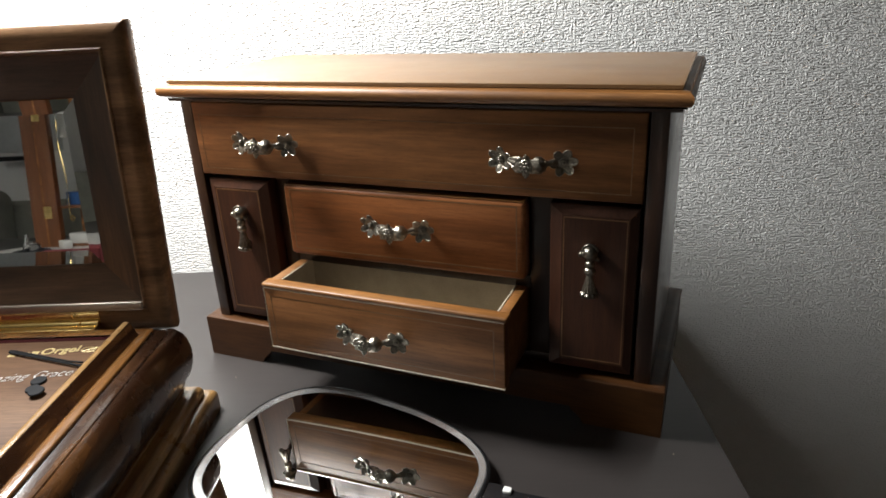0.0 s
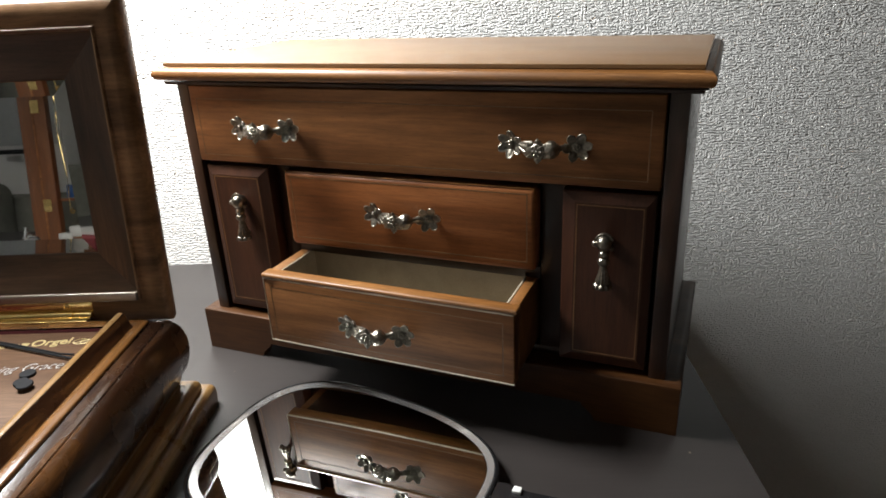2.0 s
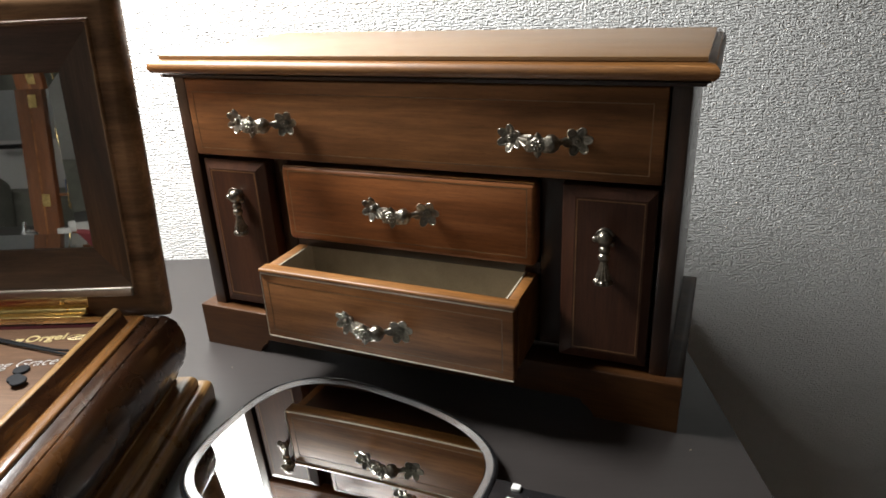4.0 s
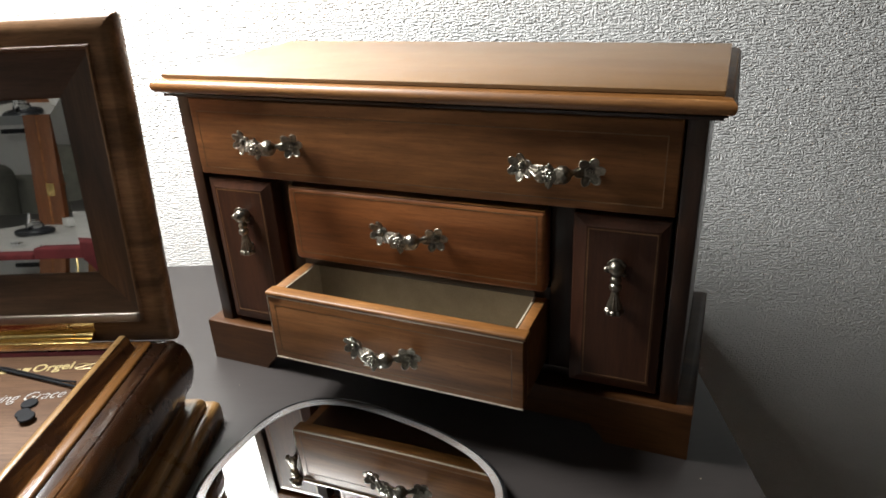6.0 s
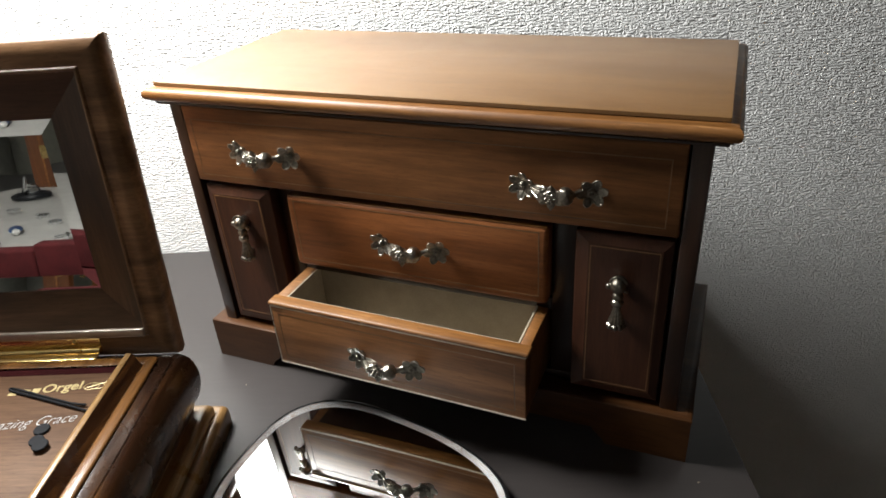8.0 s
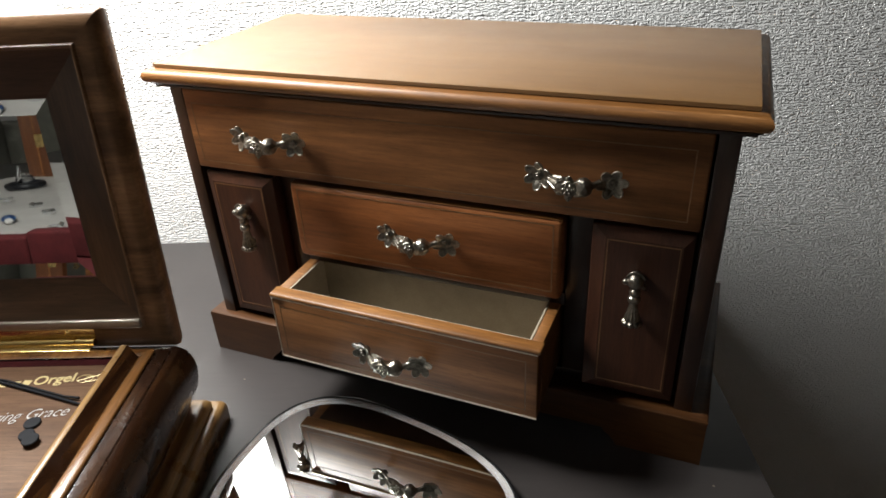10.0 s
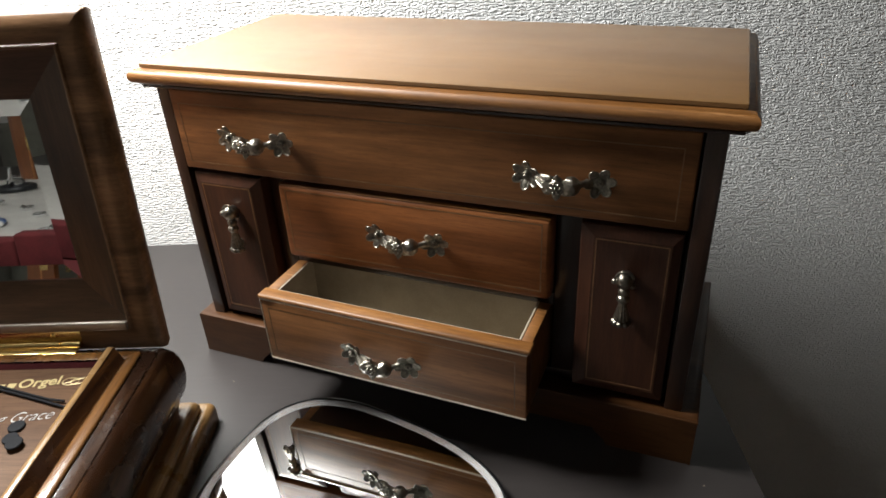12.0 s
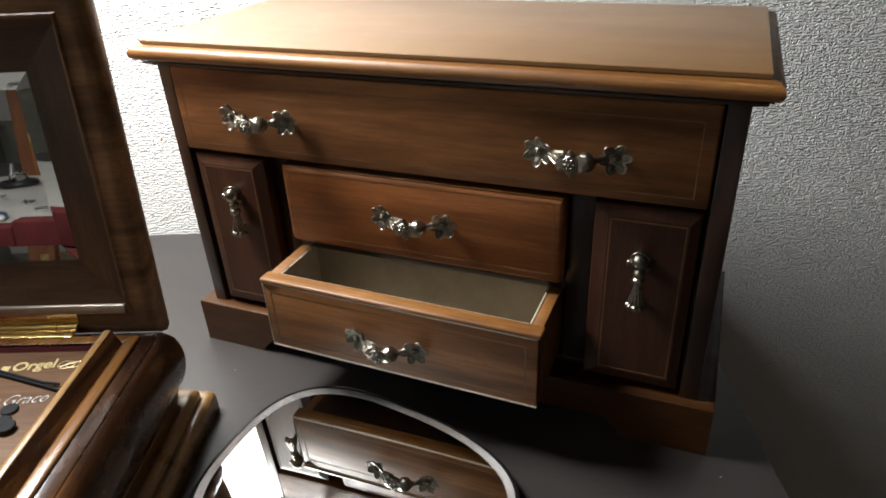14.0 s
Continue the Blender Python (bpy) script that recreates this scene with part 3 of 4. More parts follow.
# ---- the music box ----
def music_box():
    """Built square to the wall: x along it, y towards it."""
    box = thing("music_box", ROOM, "open walnut music box on the desk, mirror inside its lid", "music box")
    X0, X1, Y0, Y1 = -0.3300, 0.0, -0.2950, -0.1210      # the line from which the mouldings run outwards
    foot = [(0.012, 0.0), (0.036, 0.0), (0.0362, 0.010)] + arc(0.0305, 0.0125, 0.0055, 0, 100, 6) + [(0.0285, 0.0178)]
    foot += arc(0.0225, 0.0205, 0.0060, -20, 110, 7) + [(0.0175, 0.0275), (0.0185, 0.031), (0.016, 0.031)]
    part("base", swept(bmesh.new(), X0, X1, Y0, Y1, foot, True, 0.12), FOOTW, box, "stepped moulded walnut base")
    wall = [(0.0018, 0.0300), (0.0170, 0.0300), (0.0200, 0.0340)]
    wall += [(0.0278 - 0.0115 * (1 - math.cos(a)) if a > 0 else 0.0278 - 0.0090 * (1 - math.cos(a)), 0.0600 + 0.0225 * math.sin(a)) for a in [radians(-78 + 13 * k) for k in range(13)]]
    wall += [(0.0172, 0.0806), (0.0160, 0.0806), (0.0050, 0.0806), (0.0018, 0.0600), (0.0018, 0.0330)]
    part("body", swept(bmesh.new(), X0, X1, Y0, Y1, wall, False, 0.25), SHADEDW, box, "bulging walnut sides, darkened for the shade on them")
    # the groove's shade is painted by this darker band
    band = [(0.0020, 0.0808), (0.0168, 0.0808), (0.0166, 0.0815), (0.0106, 0.0850), (0.0098, 0.0850), (0.0020, 0.0826)]
    part("band", swept(bmesh.new(), X0, X1, Y0, Y1, band, False, 0.25), SHADEDW, box, "band under the ledge, darkened for the shade there")
    ledge = [(0.0018, 0.0828), (0.0094, 0.0828), (0.0099, 0.0862), (0.0096, 0.0870), (0.0088, 0.0875), (0.0030, 0.0872), (0.0018, 0.0868)]
    part("ledge", swept(bmesh.new(), X0, X1, Y0, Y1, ledge, False, 0.25), BOXW, box, "glossy tan ledge round the rim")
    ridge = [(0.0016, 0.0600), (0.0016, 0.0867), (0.0008, 0.0876), (-0.0026, 0.0962), (-0.0034, 0.0970), (-0.0062, 0.0973), (-0.0070, 0.0969), (-0.0116, 0.0892), (-0.0120, 0.0600)]
    part("ridge", extruded(bmesh.new(), ridge, 1, Y0, Y1 + 0.0016), SHADEDW, box, "stepped inner rim")
    part("ridge", extruded(bmesh.new(), [(X0 - x, z) for x, z in ridge], 1, Y0, Y1 + 0.0016), SHADEDW, box, "stepped inner rim")
    part("ridge", extruded(bmesh.new(), [(Y0 - x, z) for x, z in ridge], 0, X0 + 0.0122, X1 - 0.0122), SHADEDW, box, "stepped inner rim")
    # paler strip that paints the light falling on the rim's upper face
    crest = [(-0.0031, 0.0960), (-0.0031, 0.0970), (-0.0036, 0.09725), (-0.0062, 0.09755), (-0.0072, 0.0971), (-0.0118, 0.0894), (-0.0100, 0.0894)]
    part("crest", extruded(bmesh.new(), crest, 1, Y0 + 0.0140, Y1 + 0.0010), FOOTW, box, "crest of the rim, paler for the lamp's light on it")
    part("bottom", block((X0 + 0.0122, Y0 + 0.0122, 0.0310), (X1 - 0.0122, Y1 + 0.0016, 0.0680), 0.002), VELVET, box, "red velvet floor")
    part("velvet_strip", block((X0 + 0.0122, -0.1290, 0.0682), (X1 - 0.0122, -0.1196, 0.0862), 0.001), VELVET, box, "dark red velvet strip")
    part("ring_cushion", block((X0 + 0.0124, -0.2860, 0.0682), (-0.2050, -0.2680, 0.1066), 0.003, 3), VELVET, box, "red velvet ring cushion along the front wall")
    part("ring_cushion", block((-0.2048, -0.2860, 0.0682), (-0.1010, -0.2680, 0.1118), 0.003, 3), VELVET, box, "raised end of the red velvet cushion")
    panel = part("panel", block((-0.0990, -0.2828, 0.0840), (-0.0123, -0.1292, 0.0886), 0.0006), PANELW, box, "flat brown panel with gold and white lettering")

    def lettering(text, size, right, y, mat, shear, label, stretch=1.0, bold=0.0):
        c = bpy.data.curves.new("lettering", "FONT")
        c.body, c.size, c.align_x, c.shear, c.extrude, c.offset = text, size, "RIGHT", shear, 0.00012, bold
        tmp = bpy.data.objects.new("lettering", c)
        scene.collection.objects.link(tmp)
        data = bpy.data.meshes.new_from_object(tmp.evaluated_get(bpy.context.evaluated_depsgraph_get()))
        bpy.data.objects.remove(tmp)
        bpy.data.curves.remove(c)
        data.name = "lettering"
        data.materials.clear()
        data.materials.append(mat)
        ob = new("lettering", data)
        ob.parent = panel
        ob.matrix_local = Matrix.Translation((right, y, 0.08882)) @ Matrix.Rotation(radians(7), 4, "Z") @ Matrix.Diagonal((stretch, 1, 1, 1))
        tagged(ob, label)
    lettering("Orgel", 0.0112, -0.0285, -0.1445, GOLDINK, 0.0, "gold lettering", 1.0, 0.00018)
    lettering("Amazing Grace", 0.0118, -0.0180, -0.1748, WHITEINK, 0.35, "white slanted lettering", 0.86, -0.0002)
    bm = bmesh.new()
    for k, (x, w) in enumerate(((-0.0590, 0.0050), (-0.0660, 0.0055), (-0.0735, 0.0055))):
        solid(bm, (x - w / 2, -0.1475 - 0.0008 * k, 0.0884), (x + w / 2, -0.1430 - 0.0008 * k, 0.08885))
    part("print_bars", bm, GOLDINK, panel, "gold print that cannot be read", 0)
    bm = bmesh.new()
    for dx, r in ((0, 0.0034), (0.0042, 0.0028)):
        tube(bm, [(-0.0225 + dx + 1.5 * r * math.cos(t), -0.1425 + r * math.sin(t), 0.0888) for t in [radians(18 * k) for k in range(21)]], 0.00028, 5)
    tube(bm, [(-0.0262 + 0.0006 * k, -0.1445 + 0.00028 * k, 0.0888) for k in range(26)], 0.00028, 5)
    part("flourish", bm, GOLDINK, panel, "gold flourish", 0)
    # raised lid, leaning back on its hinge
    LEAN = 6.4
    lid = part("lid", bmesh.new(), LIDW, box, "raised walnut lid with a stepped frame round a mirror")
    lid.matrix_local = Matrix.Translation((0, -0.1015, 0.0835)) @ Matrix.Rotation(radians(-LEAN), 4, "X")
    # in the lid: x along, y back, z up the lid; swept() works flat, so the frame is turned upright
    upright = Matrix(((1, 0, 0, 0), (0, 0, -1, 0), (0, 1, 0, 0), (0, 0, 0, 1)))
    W0, W1, H0, H1 = -0.3300, 0.0, 0.0165, 0.1975     # the raised inner border
    out = [(0.0, 0.0005), (0.0012, 0.0016), (0.0022, 0.0004), (0.0100, 0.0012), (0.0165, 0.0008), (0.0188, -0.0016), (0.0200, -0.0060), (0.0190, -0.0120), (0.0165, -0.0145), (0.0100, -0.0150), (0.0, -0.0150)]
    bm = swept(bmesh.new(), W0, W1, H0, H1, out, False, 0.04)
    bm.transform(upright)
    part("frame", bm, LIDW, lid, "rounded walnut outer frame")
    slope = [(0.0, 0.0005), (-0.0012, -0.0034), (-0.0030, -0.0044), (-0.0288, -0.0104), (-0.0302, -0.0113), (-0.0302, -0.0150)]
    corners = ((W0, H0, -1, -1), (W1, H0, 1, -1), (W1, H1, 1, 1), (W0, H1, -1, 1))
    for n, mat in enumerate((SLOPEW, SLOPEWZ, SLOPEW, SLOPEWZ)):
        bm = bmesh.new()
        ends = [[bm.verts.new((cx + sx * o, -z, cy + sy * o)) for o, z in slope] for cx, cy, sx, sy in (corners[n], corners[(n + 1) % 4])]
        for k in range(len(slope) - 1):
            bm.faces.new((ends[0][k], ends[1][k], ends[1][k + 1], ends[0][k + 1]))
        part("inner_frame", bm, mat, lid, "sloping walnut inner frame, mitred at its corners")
    # the light that the frame's step catches is put into this bead's colour
    bm = swept(bmesh.new(), W0, W1, H0, H1, [(-0.0008, -0.0006), (-0.0005, 0.0010), (0.0003, 0.0015), (0.0010, 0.0011), (0.0013, -0.0003)], False)
    bm.transform(upright)
    part("border", bm, BORDERW, lid, "thin worn bead round the inner frame, paler for light on its edge")
    part("bead", block((W0 + 0.001, -0.0030, H0 - 0.0026), (W1 - 0.0004, 0.0006, H0 + 0.0040), 0.0012, 3), TRIM, lid, "pale metallic bead along the frame")
    m0, m1, n0, n1 = W0 + 0.0304, W1 - 0.0304, H0 + 0.0304, H1 - 0.0304
    bm = swept(bmesh.new(), m0 + 0.0102, m1 - 0.0102, n0 + 0.0102, n1 - 0.0102, [(0.0, -0.0128), (0.0100, -0.0116), (0.0100, -0.0149)])
    bm.transform(upright)
    part("mirror", bm, MIRROR, lid, "bevelled mirror glass", 5)
    part("back", block((W0 - 0.01, 0.0151, H0 - 0.01), (W1 + 0.01, 0.0175, H1 + 0.01), 0.001), LIDW, lid)
    # brass hinge
    hinge = part("hinge", block((-0.2950, -0.0014, 0.0058), (-0.0345, 0.0004, 0.0142), 0.0005), BRASS, lid, "polished brass hinge")
    for x0, wide in ((-0.2950, 0.0120), (-0.2828, 0.0740), (-0.2086, 0.0740), (-0.1344, 0.0860), (-0.0482, 0.0137)):
        bm = bmesh.new()
        lathe(bm, [(0.0018, 0.0), (0.0026, 0.0006), (0.0026, wide - 0.0006), (0.0018, wide)], Matrix.Translation((x0, -0.0026, 0.0042)) @ Matrix.Rotation(radians(90), 4, "Y"), 14)
        part("knuckle", bm, BRASS, hinge)
    for k in range(5):
        bm = bmesh.new()
        at = Matrix.Translation((-0.0530 - 0.058 * k, -0.0014, 0.0108)) @ Matrix.Rotation(radians(90), 4, "X")
        lathe(bm, [(0.0024, -0.0004), (0.0024, 0.0002), (0.0021, 0.0003), (0.0019, 0.0001), (0.0017, 0.0005), (0.0010, 0.0009), (0.0003, 0.0010)], at, 16)
        part("screw", bm, BRASS, hinge)
    part("hinge_leaf", block((-0.2950, -0.1135, 0.0872), (-0.0345, -0.1050, 0.0884), 0.0004), BRASS, box, "brass hinge leaf on the box rim")
    return box


music_box()


def hair_pin():
    pin = thing("hair_pin", ROOM, "black metal hair pin lying on the music box panel", "hair pin")
    bm = bmesh.new()
    a, b = Vector((-0.0760, -0.1445, 0.0)), Vector((-0.0125, -0.1665, 0.0))
    way = (b - a).normalized()
    side = Vector((-way.y, way.x, 0))
    z = 0.0903
    pts = [a + way * s + side * o + Vector((0, 0, z)) for s, o in ((0.062, 0.0032), (0.052, 0.0014), (0.03, 0.0012), (0.004, 0.0013), (0.0, 0.0008), (-0.0008, 0.0), (0.0, -0.0008), (0.004, -0.0010), (0.03, -0.0008), (0.0675, -0.0008))]
    tube(bm, pts, 0.0008, 8)
    part("wire", bm, MATTE, pin)


hair_pin()
for n, (x, y, z, r) in enumerate(((-0.0345, -0.1815, 0.0, 0.0047), (-0.0327, -0.1908, 0.0, 0.0044), (-0.0268, -0.1962, 0.0018, 0.0047))):
    bm = bmesh.new()
    lathe(bm, [(r * 0.9, 0.0), (r, 0.0004), (r, 0.0012), (r * 0.92, 0.0016), (r * 0.5, 0.0017)], Matrix.Identity(4), 18)
    ob = part("disc", bm, MATTE)
    ob.matrix_world = ROOM @ pose(x, y, 0.0887 + z, 4 * (n == 2), 0, 0)
    tagged(ob, "small flat black disc lying on the music box panel", "bead", "black discs on the panel")


# ---- the hand mirror ----
def hand_mirror():
    """A tapered rounded head with a bevelled, faintly domed glass, and a handle; it lies a little tipped."""
    hm = thing("hand_mirror", Matrix.Translation((0.2003, -0.1034, 0.0018)) @ Matrix.Rotation(-0.0214, 4, "Z") @ Matrix.Rotation(-0.0171, 4, "Y"), "black and silver hand mirror lying face up on the desk", "hand mirror")

    def outline(grow, count=96):
        pts = []
        A, B, n, k = 0.1008 + grow, 0.0717 + grow, 2.73, 0.23
        for j in range(count):
            t = 2 * math.pi * j / count
            c, s = math.cos(t), math.sin(t)
            u = A * math.copysign(abs(c) ** (2 / n), c)
            pts.append((u, B * (1 - k * u / A) * math.copysign(abs(s) ** (2 / n), s)))
        return pts

    def stack(levels, closed=True):
        bm = bmesh.new()
        rings = [[bm.verts.new((x, y, z)) for x, y in outline(g)] for g, z in levels]
        for a, b in zip(rings, rings[1:]):
            for j in range(len(a)):
                bm.faces.new((a[j], a[(j + 1) % len(a)], b[(j + 1) % len(a)], b[j]))
        if closed:
            bm.faces.new(rings[0])
            bm.faces.new(rings[-1])
        return bm

    def dome(grow, z0, radius, steps=14):
        """The glass: rings shrinking to the middle, bowed to a wide sphere."""
        bm = bmesh.new()
        edge = outline(grow)
        rings = []
        for k in range(steps):
            f = 1 - k / steps
            rings.append([bm.verts.new((x * f, y * f, z0 - ((x * f) ** 2 + (y * f) ** 2) / (2 * radius))) for x, y in edge])
        tip = bm.verts.new((0, 0, z0))
        for a, b in zip(rings, rings[1:]):
            for j in range(len(a)):
                bm.faces.new((a[j], a[(j + 1) % len(a)], b[(j + 1) % len(a)], b[j]))
        for j in range(len(edge)):
            bm.faces.new((rings[-1][j], rings[-1][(j + 1) % len(edge)], tip))
        low = [bm.verts.new((x, y, 0.0040)) for x, y in edge]
        for j in range(len(edge)):
            bm.faces.new((rings[0][j], rings[0][(j + 1) % len(edge)], low[(j + 1) % len(edge)], low[j]))
        bm.faces.new(low)
        return bm
    part("rim", stack([(-0.014, 0.0), (-0.005, 0.0012), (-0.0008, 0.0036), (0.0004, 0.0062), (0.0002, 0.0086), (-0.0006, 0.0096), (-0.0018, 0.0098), (-0.0020, 0.0050), (-0.012, 0.0046)]), BLACK, hm, "thin glossy black rim", 60)
    part("glass", dome(-0.0075, 0.0097, 5.0), MIRROR, hm, "faintly domed mirror glass", 30)
    part("bevel", stack([(-0.0021, 0.0046), (-0.0021, 0.0092), (-0.0028, 0.0098), (-0.0036, 0.0096), (-0.0072, 0.0088), (-0.0076, 0.0060)], False), SATIN, hm, "pale silver bevel round the glass", 12)
    bm = bmesh.new()
    hp = [(0.094, 0.012), (0.100, 0.0105), (0.106, 0.0085), (0.120, 0.0085), (0.160, 0.0105), (0.205, 0.0115), (0.214, 0.0095), (0.218, 0.004)]
    extruded(bm, [(a, b) for a, b in hp] + [(a, -b) for a, b in reversed(hp)], 2, -0.0026, 0.0082)
    edges = [e for e in bm.edges if abs(e.verts[0].co.z - e.verts[1].co.z) < 1e-6]
    bmesh.ops.bevel(bm, geom=edges, offset=0.0028, segments=3, affect="EDGES", profile=0.5)
    part("handle", bm, BLACK, hm, "glossy black handle")
    # white blocks that paint two glints at the handle's neck
    for y0 in (-0.0080, 0.0040):
        part("collar", block((0.1120, y0, 0.0078), (0.1175, y0 + 0.0048, 0.0106), 0.0008), IVORY, hm, "small white collar standing for a glint")
    return hm


hand_mirror()


# ---- across the desk: what the lid's mirror shows ----
LOW = -0.0600        # the top of the low table beyond the desk


def low_table():
    t = thing("low_table", ROOM, "dark wooden low table standing beyond the desk", "table")
    part("table_top", block((-1.50, -1.80, LOW - 0.025), (-0.16, -0.455, LOW), 0.002), DESK, t)
    for x in (-1.46, -0.24):
        for y in (-1.76, -0.52):
            part("leg", block((x, y, FLOOR_Z), (x + 0.04, y + 0.04, LOW - 0.025), 0.002), DESK, t)


def display_cloth():
    """White cloth over the low table, cut off askew at its far end."""
    bm = bmesh.new()
    bmesh.ops.create_grid(bm, x_segments=60, y_segments=60, size=0.5)
    for v in bm.verts:
        x = -0.86 + 1.10 * v.co.x
        far = max(-1.62, -1.46 - 1.29 * max(-0.12, x + 1.10))
        y = -0.50 + (far + 0.50) * (v.co.y + 0.5)
        z = LOW + 0.0070 + 0.0045 * noise.noise(Vector((x * 9, y * 9, 0.3))) + 0.002 * noise.noise(Vector((x * 30, y * 30, 4)))
        v.co = (x, y, max(z, LOW + 0.0015))
    ob = part("cloth", bm, CLOTH)
    ob.matrix_world = ROOM
    tagged(ob, "crumpled white display cloth spread on the low table", "cloth")


def finger_ring(x, y, turn, r, mat, stone=None):
    t = thing("ring", ROOM @ pose(x, y, LOW + 0.0085, 0, 0, turn), "small silver ring lying on the white cloth" if stone is None else "silver ring with a stone on the white cloth", "ring", "rings on the cloth")
    bm = bmesh.new()
    n, w = 24, 0.0038
    prof = [(r - 0.0008, -w), (r + 0.0006, -w * 0.8), (r + 0.0010, 0), (r + 0.0006, w * 0.8), (r - 0.0008, w)]
    rings = [[bm.verts.new((p * math.cos(2 * math.pi * k / n), p * math.sin(2 * math.pi * k / n), z + w)) for k in range(n)] for p, z in prof]
    rings.append(rings[0])
    for a, b in zip(rings, rings[1:]):
        for k in range(n):
            bm.faces.new((a[k], a[(k + 1) % n], b[(k + 1) % n], b[k]))
    part("band", bm, mat, t)
    if stone:
        bm = bmesh.new()
        bmesh.ops.create_icosphere(bm, subdivisions=1, radius=0.0075, matrix=Matrix.Translation((r + 0.002, 0, w + 0.004)))
        part("stone", bm, stone, t)


def display_cabinet():
    c = thing("display_cabinet", ROOM, "small orange wooden jewellery cabinet with its door open", "cabinet")
    x0, x1, y0, y1, h = -0.942, -0.852, -1.620, -1.500, 0.44
    part("side", block((x1 - 0.012, y0, LOW), (x1, y1, h), 0.001), POSTW, c)
    part("back", block((x0, y0, LOW), (x1 - 0.012, y0 + 0.010, h), 0.001), DRAWER, c)
    part("floor_board", block((x0, y0 + 0.010, LOW), (x1 - 0.012, y1, LOW + 0.014), 0.001), POSTW, c)
    part("top_board", block((x0 - 0.09, y0, h), (x1 + 0.01, y1 + 0.01, h + 0.014), 0.002), POSTW, c)
    part("shelf", block((x0, y0 + 0.010, 0.058), (x1 - 0.012, y1 - 0.012, 0.066), 0.001), POSTW, c)
    part("back_panel", block((x0, y0 + 0.060, 0.262), (x1 - 0.012, y0 + 0.066, h), 0.001), CLOTH, c, "pale lining behind the upper shelf")
    door = part("door", block((-1.022, -1.524, LOW + 0.004), (x0 - 0.002, -1.500, h - 0.004), 0.002), POSTW, c, "orange wooden door with brass hinges")
    part("groove", block((-0.984, -1.5002, LOW + 0.006), (-0.979, -1.4990, h - 0.006)), DRAWER, door)
    for z in (0.048, 0.326):
        part("hinge", block((-0.984, -1.5002, z - 0.018), (-0.960, -1.4975, z + 0.018), 0.001), BRASS, door, "small brass hinge")
    chain = thing("necklace", ROOM, "thin gold necklace hanging in the wooden cabinet", "necklace")
    bm = bmesh.new()
    tube(bm, [(-0.922 + 0.0012 * k + 0.003 * math.sin(k * 0.9), -1.505, 0.40 - 0.03 * k) for k in range(13)], 0.0015, 6)
    for k in range(5):
        ball(bm, (-0.905 + 0.006 * math.cos(k * 1.26), -1.505, 0.030 + 0.006 * math.sin(k * 1.26)), (0.0035, 0.0035, 0.0035), None, 1)
    part("chain", bm, BRASS, chain)
    box = thing("blue_box", ROOM @ pose(-0.905, -1.545, 0.066, 0, 0, 8), "small dark blue box on the cabinet shelf", "box")
    part("carton", block((-0.024, -0.018, 0), (0.024, 0.018, 0.038), 0.002), BLUE, box)
    box = thing("cream_box", ROOM @ pose(-0.896, -1.53, LOW + 0.014, 0, 0, 4), "small cream carton on the cabinet's floor", "box")
    part("carton", block((-0.030, -0.020, 0), (0.030, 0.020, 0.030), 0.002), CLOTH, box)
    box = thing("white_box", ROOM @ pose(-0.905, -1.455, LOW + 0.008, 0, 0, 30), "small white box at the cloth's far edge", "box")
    part("carton", block((-0.015, -0.012, 0), (0.015, 0.012, 0.024), 0.0015), CLOTH, box)


def trinkets():
    for x, y, turn, r, stone in ((-0.869, -1.174, 20, 0.014, None), (-0.754, -1.104, 80, 0.014, CHROME), (-0.684, -1.037, 130, 0.013, None), (-0.653, -1.071, 40, 0.013, BLUE), (-0.589, -0.903, 10, 0.013, CHROME),
                               (-0.960, -1.210, 200, 0.013, None), (-0.820, -0.980, 75, 0.013, CHROME), (-0.700, -0.860, 300, 0.013, None), (-0.900, -1.060, 60, 0.013, CHROME), (-0.560, -0.800, 160, 0.012, None)):
        finger_ring(x, y, turn, r, CHROME, stone)
    clip = thing("hair_clip", ROOM @ pose(-0.724, -0.965, LOW + 0.009, 0, 0, 55), "glossy blue drop-shaped clip on the white cloth", "hair clip")
    bm = bmesh.new()
    ball(bm, (0, 0, 0.008), (0.026, 0.0135, 0.0070), None, 3)
    part("drop", bm, BLUE, clip)
    bm = bmesh.new()
    ball(bm, (0.020, 0, 0.0070), (0.009, 0.0086, 0.0066), None, 2)
    part("tip", bm, CLOTH, clip, "white tip")
    stand = thing("watch", ROOM @ pose(-0.935, -1.350, LOW + 0.008, 0, 0, -30), "chrome wristwatch with a dark dial on the white cloth", "watch")
    bm = bmesh.new()
    lathe(bm, [(0.018, 0.0), (0.022, 0.003), (0.022, 0.010), (0.018, 0.013)], Matrix.Translation((0, 0, 0.014)) @ Matrix.Rotation(radians(55), 4, "X"), 24)
    part("case", bm, CHROME, stand)
    bm = bmesh.new()
    lathe(bm, [(0.0175, 0.0), (0.0175, 0.0008)], Matrix.Translation((0, 0, 0.014)) @ Matrix.Rotation(radians(55), 4, "X") @ Matrix.Translation((0, 0, 0.0128)), 24)
    part("dial", bm, BLACKM, stand)
    bm = bmesh.new()
    tube(bm, [(0.040 * math.cos(t), 0.022 + 0.030 * math.sin(t), 0.009) for t in [radians(15 * k) for k in range(25)]], 0.008, 8)
    part("strap", bm, BLACKM, stand)
    bm = bmesh.new()
    tube(bm, [(-0.010, 0.010, 0.004), (-0.010, 0.012, 0.030), (-0.008, 0.012, 0.058)], [0.007, 0.006, 0.004], 10)
    part("clasp", bm, CHROME, stand)


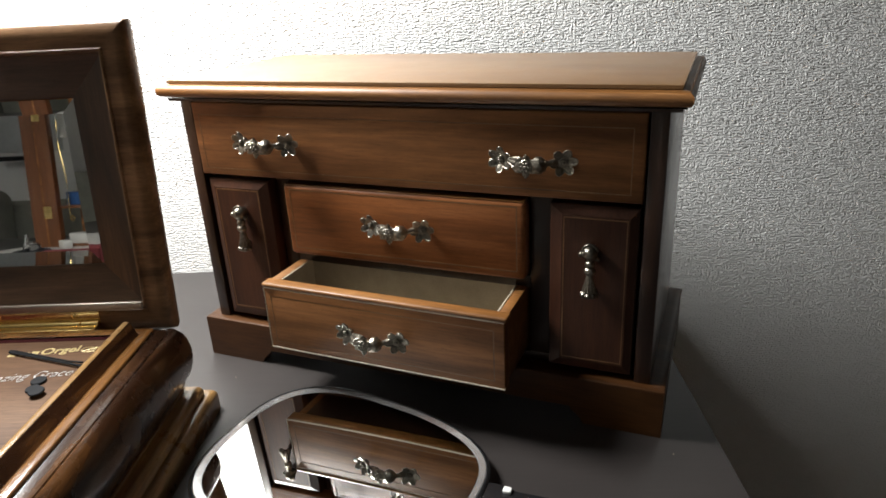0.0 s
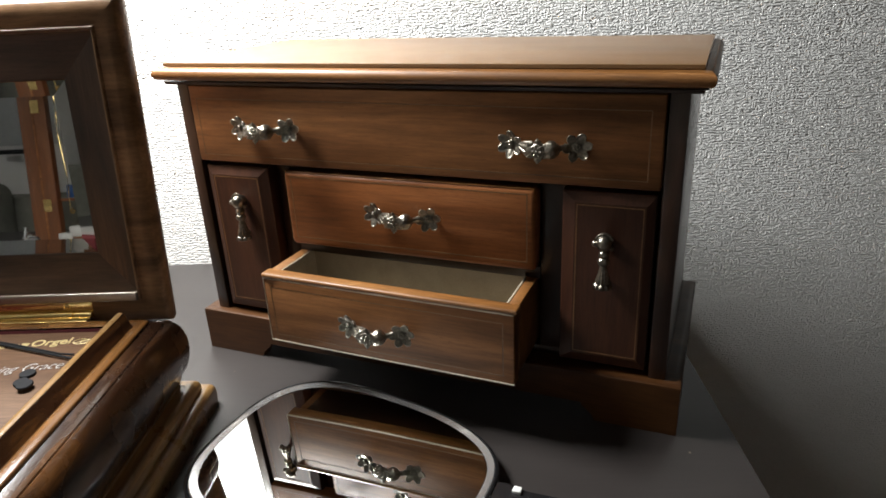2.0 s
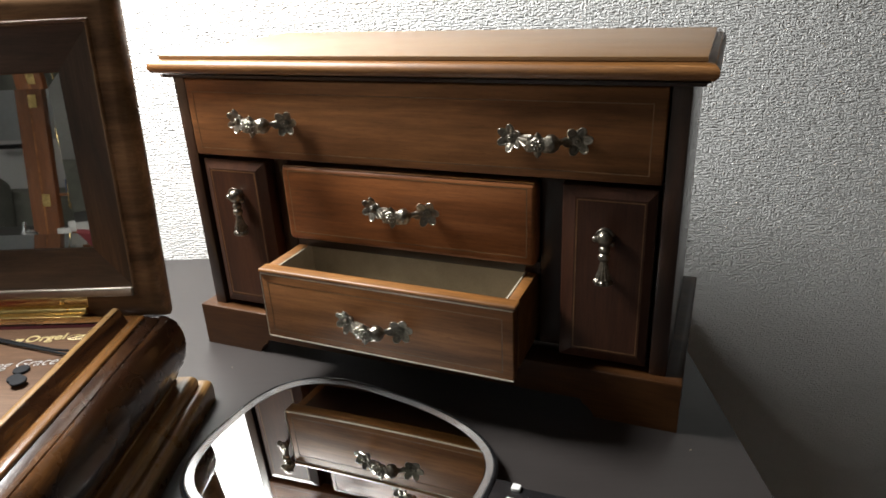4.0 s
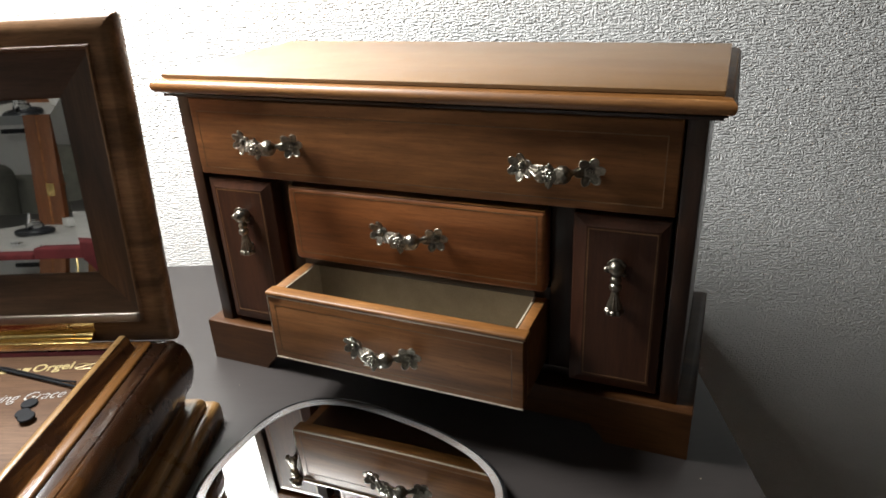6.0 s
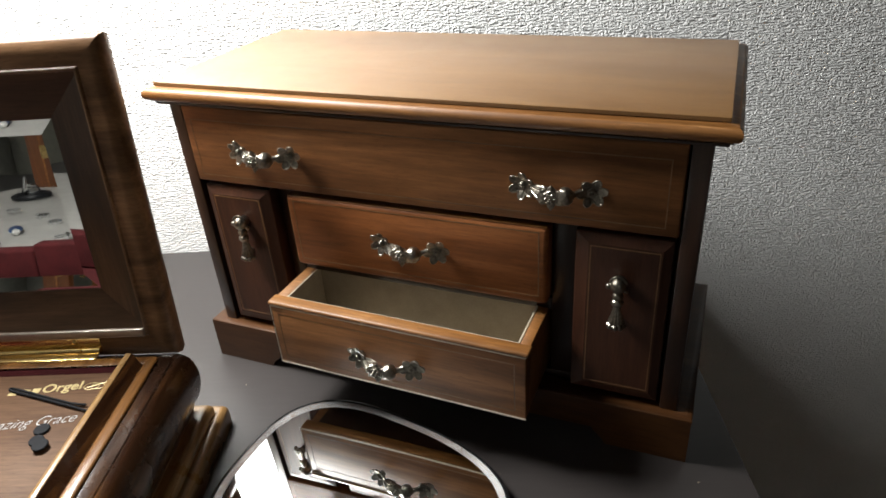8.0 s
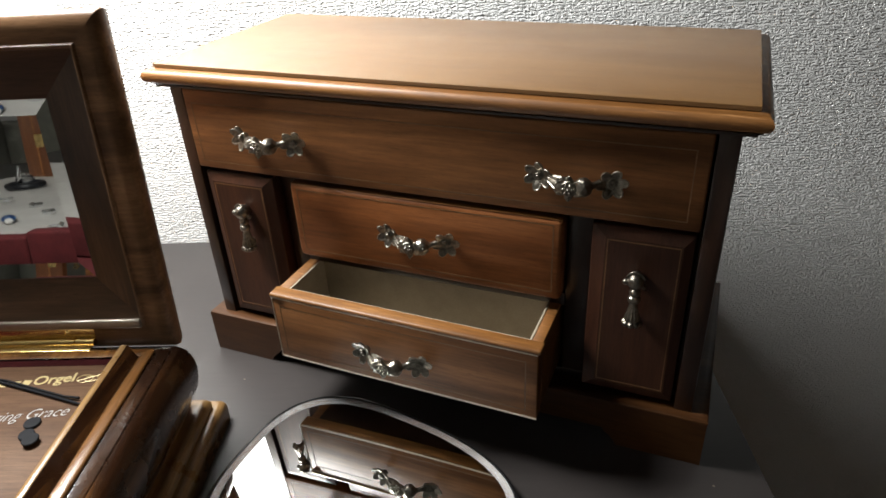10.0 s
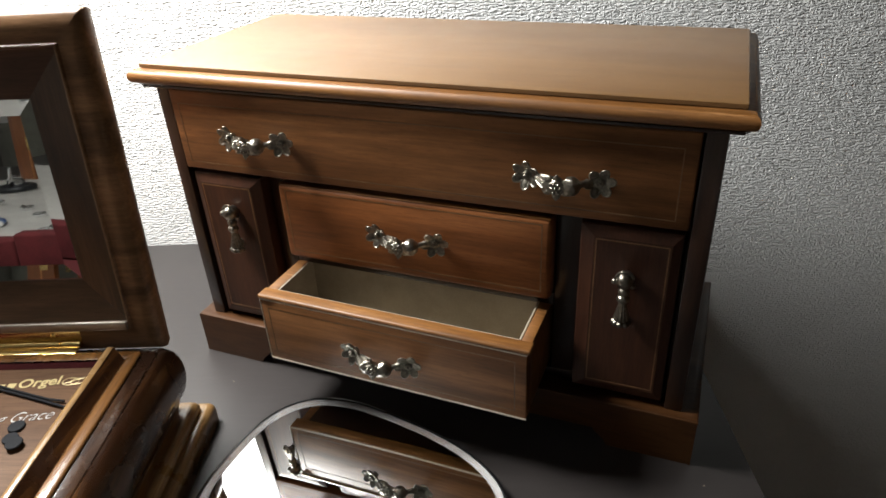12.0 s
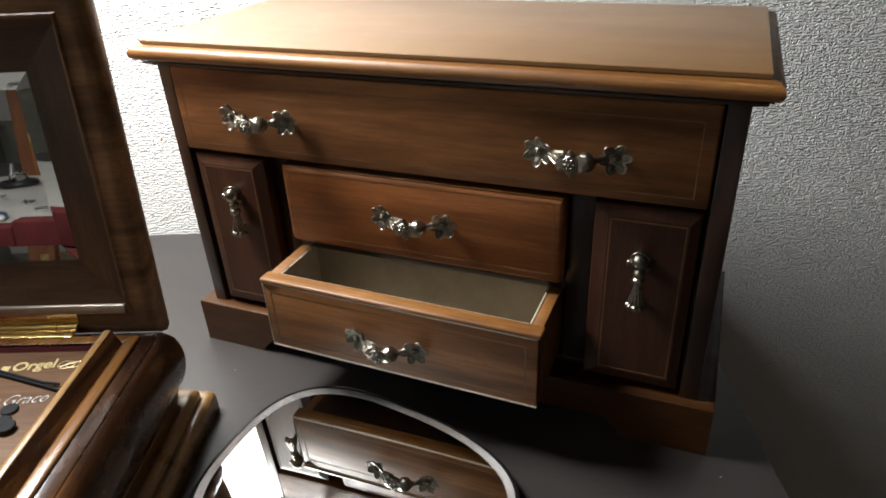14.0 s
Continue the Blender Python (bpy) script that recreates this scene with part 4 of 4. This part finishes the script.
def sofa():
    so = thing("sofa", ROOM, "dark grey-green fabric sofa across the room", "sofa")
    part("seat", block((-2.30, -2.20, FLOOR_Z + 0.06), (-1.05, -1.45, FLOOR_Z + 0.44), 0.05, 4), GREEN, so)
    part("backrest", block((-2.30, -2.35, FLOOR_Z + 0.06), (-1.05, -2.14, FLOOR_Z + 0.755), 0.06, 4), GREEN, so)
    part("cushion", block((-2.20, -2.16, FLOOR_Z + 0.42), (-1.50, -2.00, FLOOR_Z + 0.815), 0.06, 4), GREEN, so)
    part("armrest", block((-1.06, -2.30, FLOOR_Z + 0.06), (-0.86, -1.45, FLOOR_Z + 0.60), 0.06, 4), GREEN, so)
    for x in (-2.22, -0.98):
        for y in (-2.28, -1.55):
            part("leg", block((x, y, FLOOR_Z), (x + 0.05, y + 0.05, FLOOR_Z + 0.07), 0.004), DESK, so)


def room_door():
    d = part("door_1", block((-2.36, -2.80, FLOOR_Z), (-1.56, -2.765, FLOOR_Z + 2.02), 0.003), CEIL)
    d.matrix_world = ROOM
    tagged(d, "plain white room door, shut, with a black lever handle", "door", kind="structure")
    part("door_pane", block((-2.10, -2.7652, 0.235), (-1.66, -2.7600, 1.10), 0.002), PANE, d, "grey pane in the door")
    bm = bmesh.new()
    lathe(bm, [(0.026, 0), (0.026, 0.008), (0.012, 0.010), (0.011, 0.045)], Matrix.Translation((-1.80, -2.765, 0.205)) @ Matrix.Rotation(radians(-90), 4, "X"), 18)
    solid(bm, (-1.955, -2.73, 0.195), (-1.79, -2.712, 0.217), 0.006, 3)
    part("door_handle", bm, BLACKM, d, "black lever handle")


low_table()
display_cloth()
display_cabinet()
trinkets()
sofa()
room_door()


# ---- dust on the desk ----
def dust():
    """Pale specks scattered over the desk top."""
    rnd = random.Random(5)
    bm = bmesh.new()
    spots = [(0.048, -0.029), (0.409, -0.015)] + [(rnd.uniform(0.0, 0.45), rnd.uniform(-0.17, -0.01)) for _ in range(9)]
    for n, (x, y) in enumerate(spots):
        r = 0.0006 if n < 2 else rnd.uniform(0.0002, 0.00035)
        ball(bm, (x, y, r * 0.5), (r * rnd.uniform(0.8, 1.8), r * 0.7, r * 0.55), Matrix.Rotation(rnd.uniform(0, 3), 4, "Z"), 1)
    tagged(part("dust", bm, FELT), "pale specks of dust on the desk", "dust", kind="stuff")


dust()
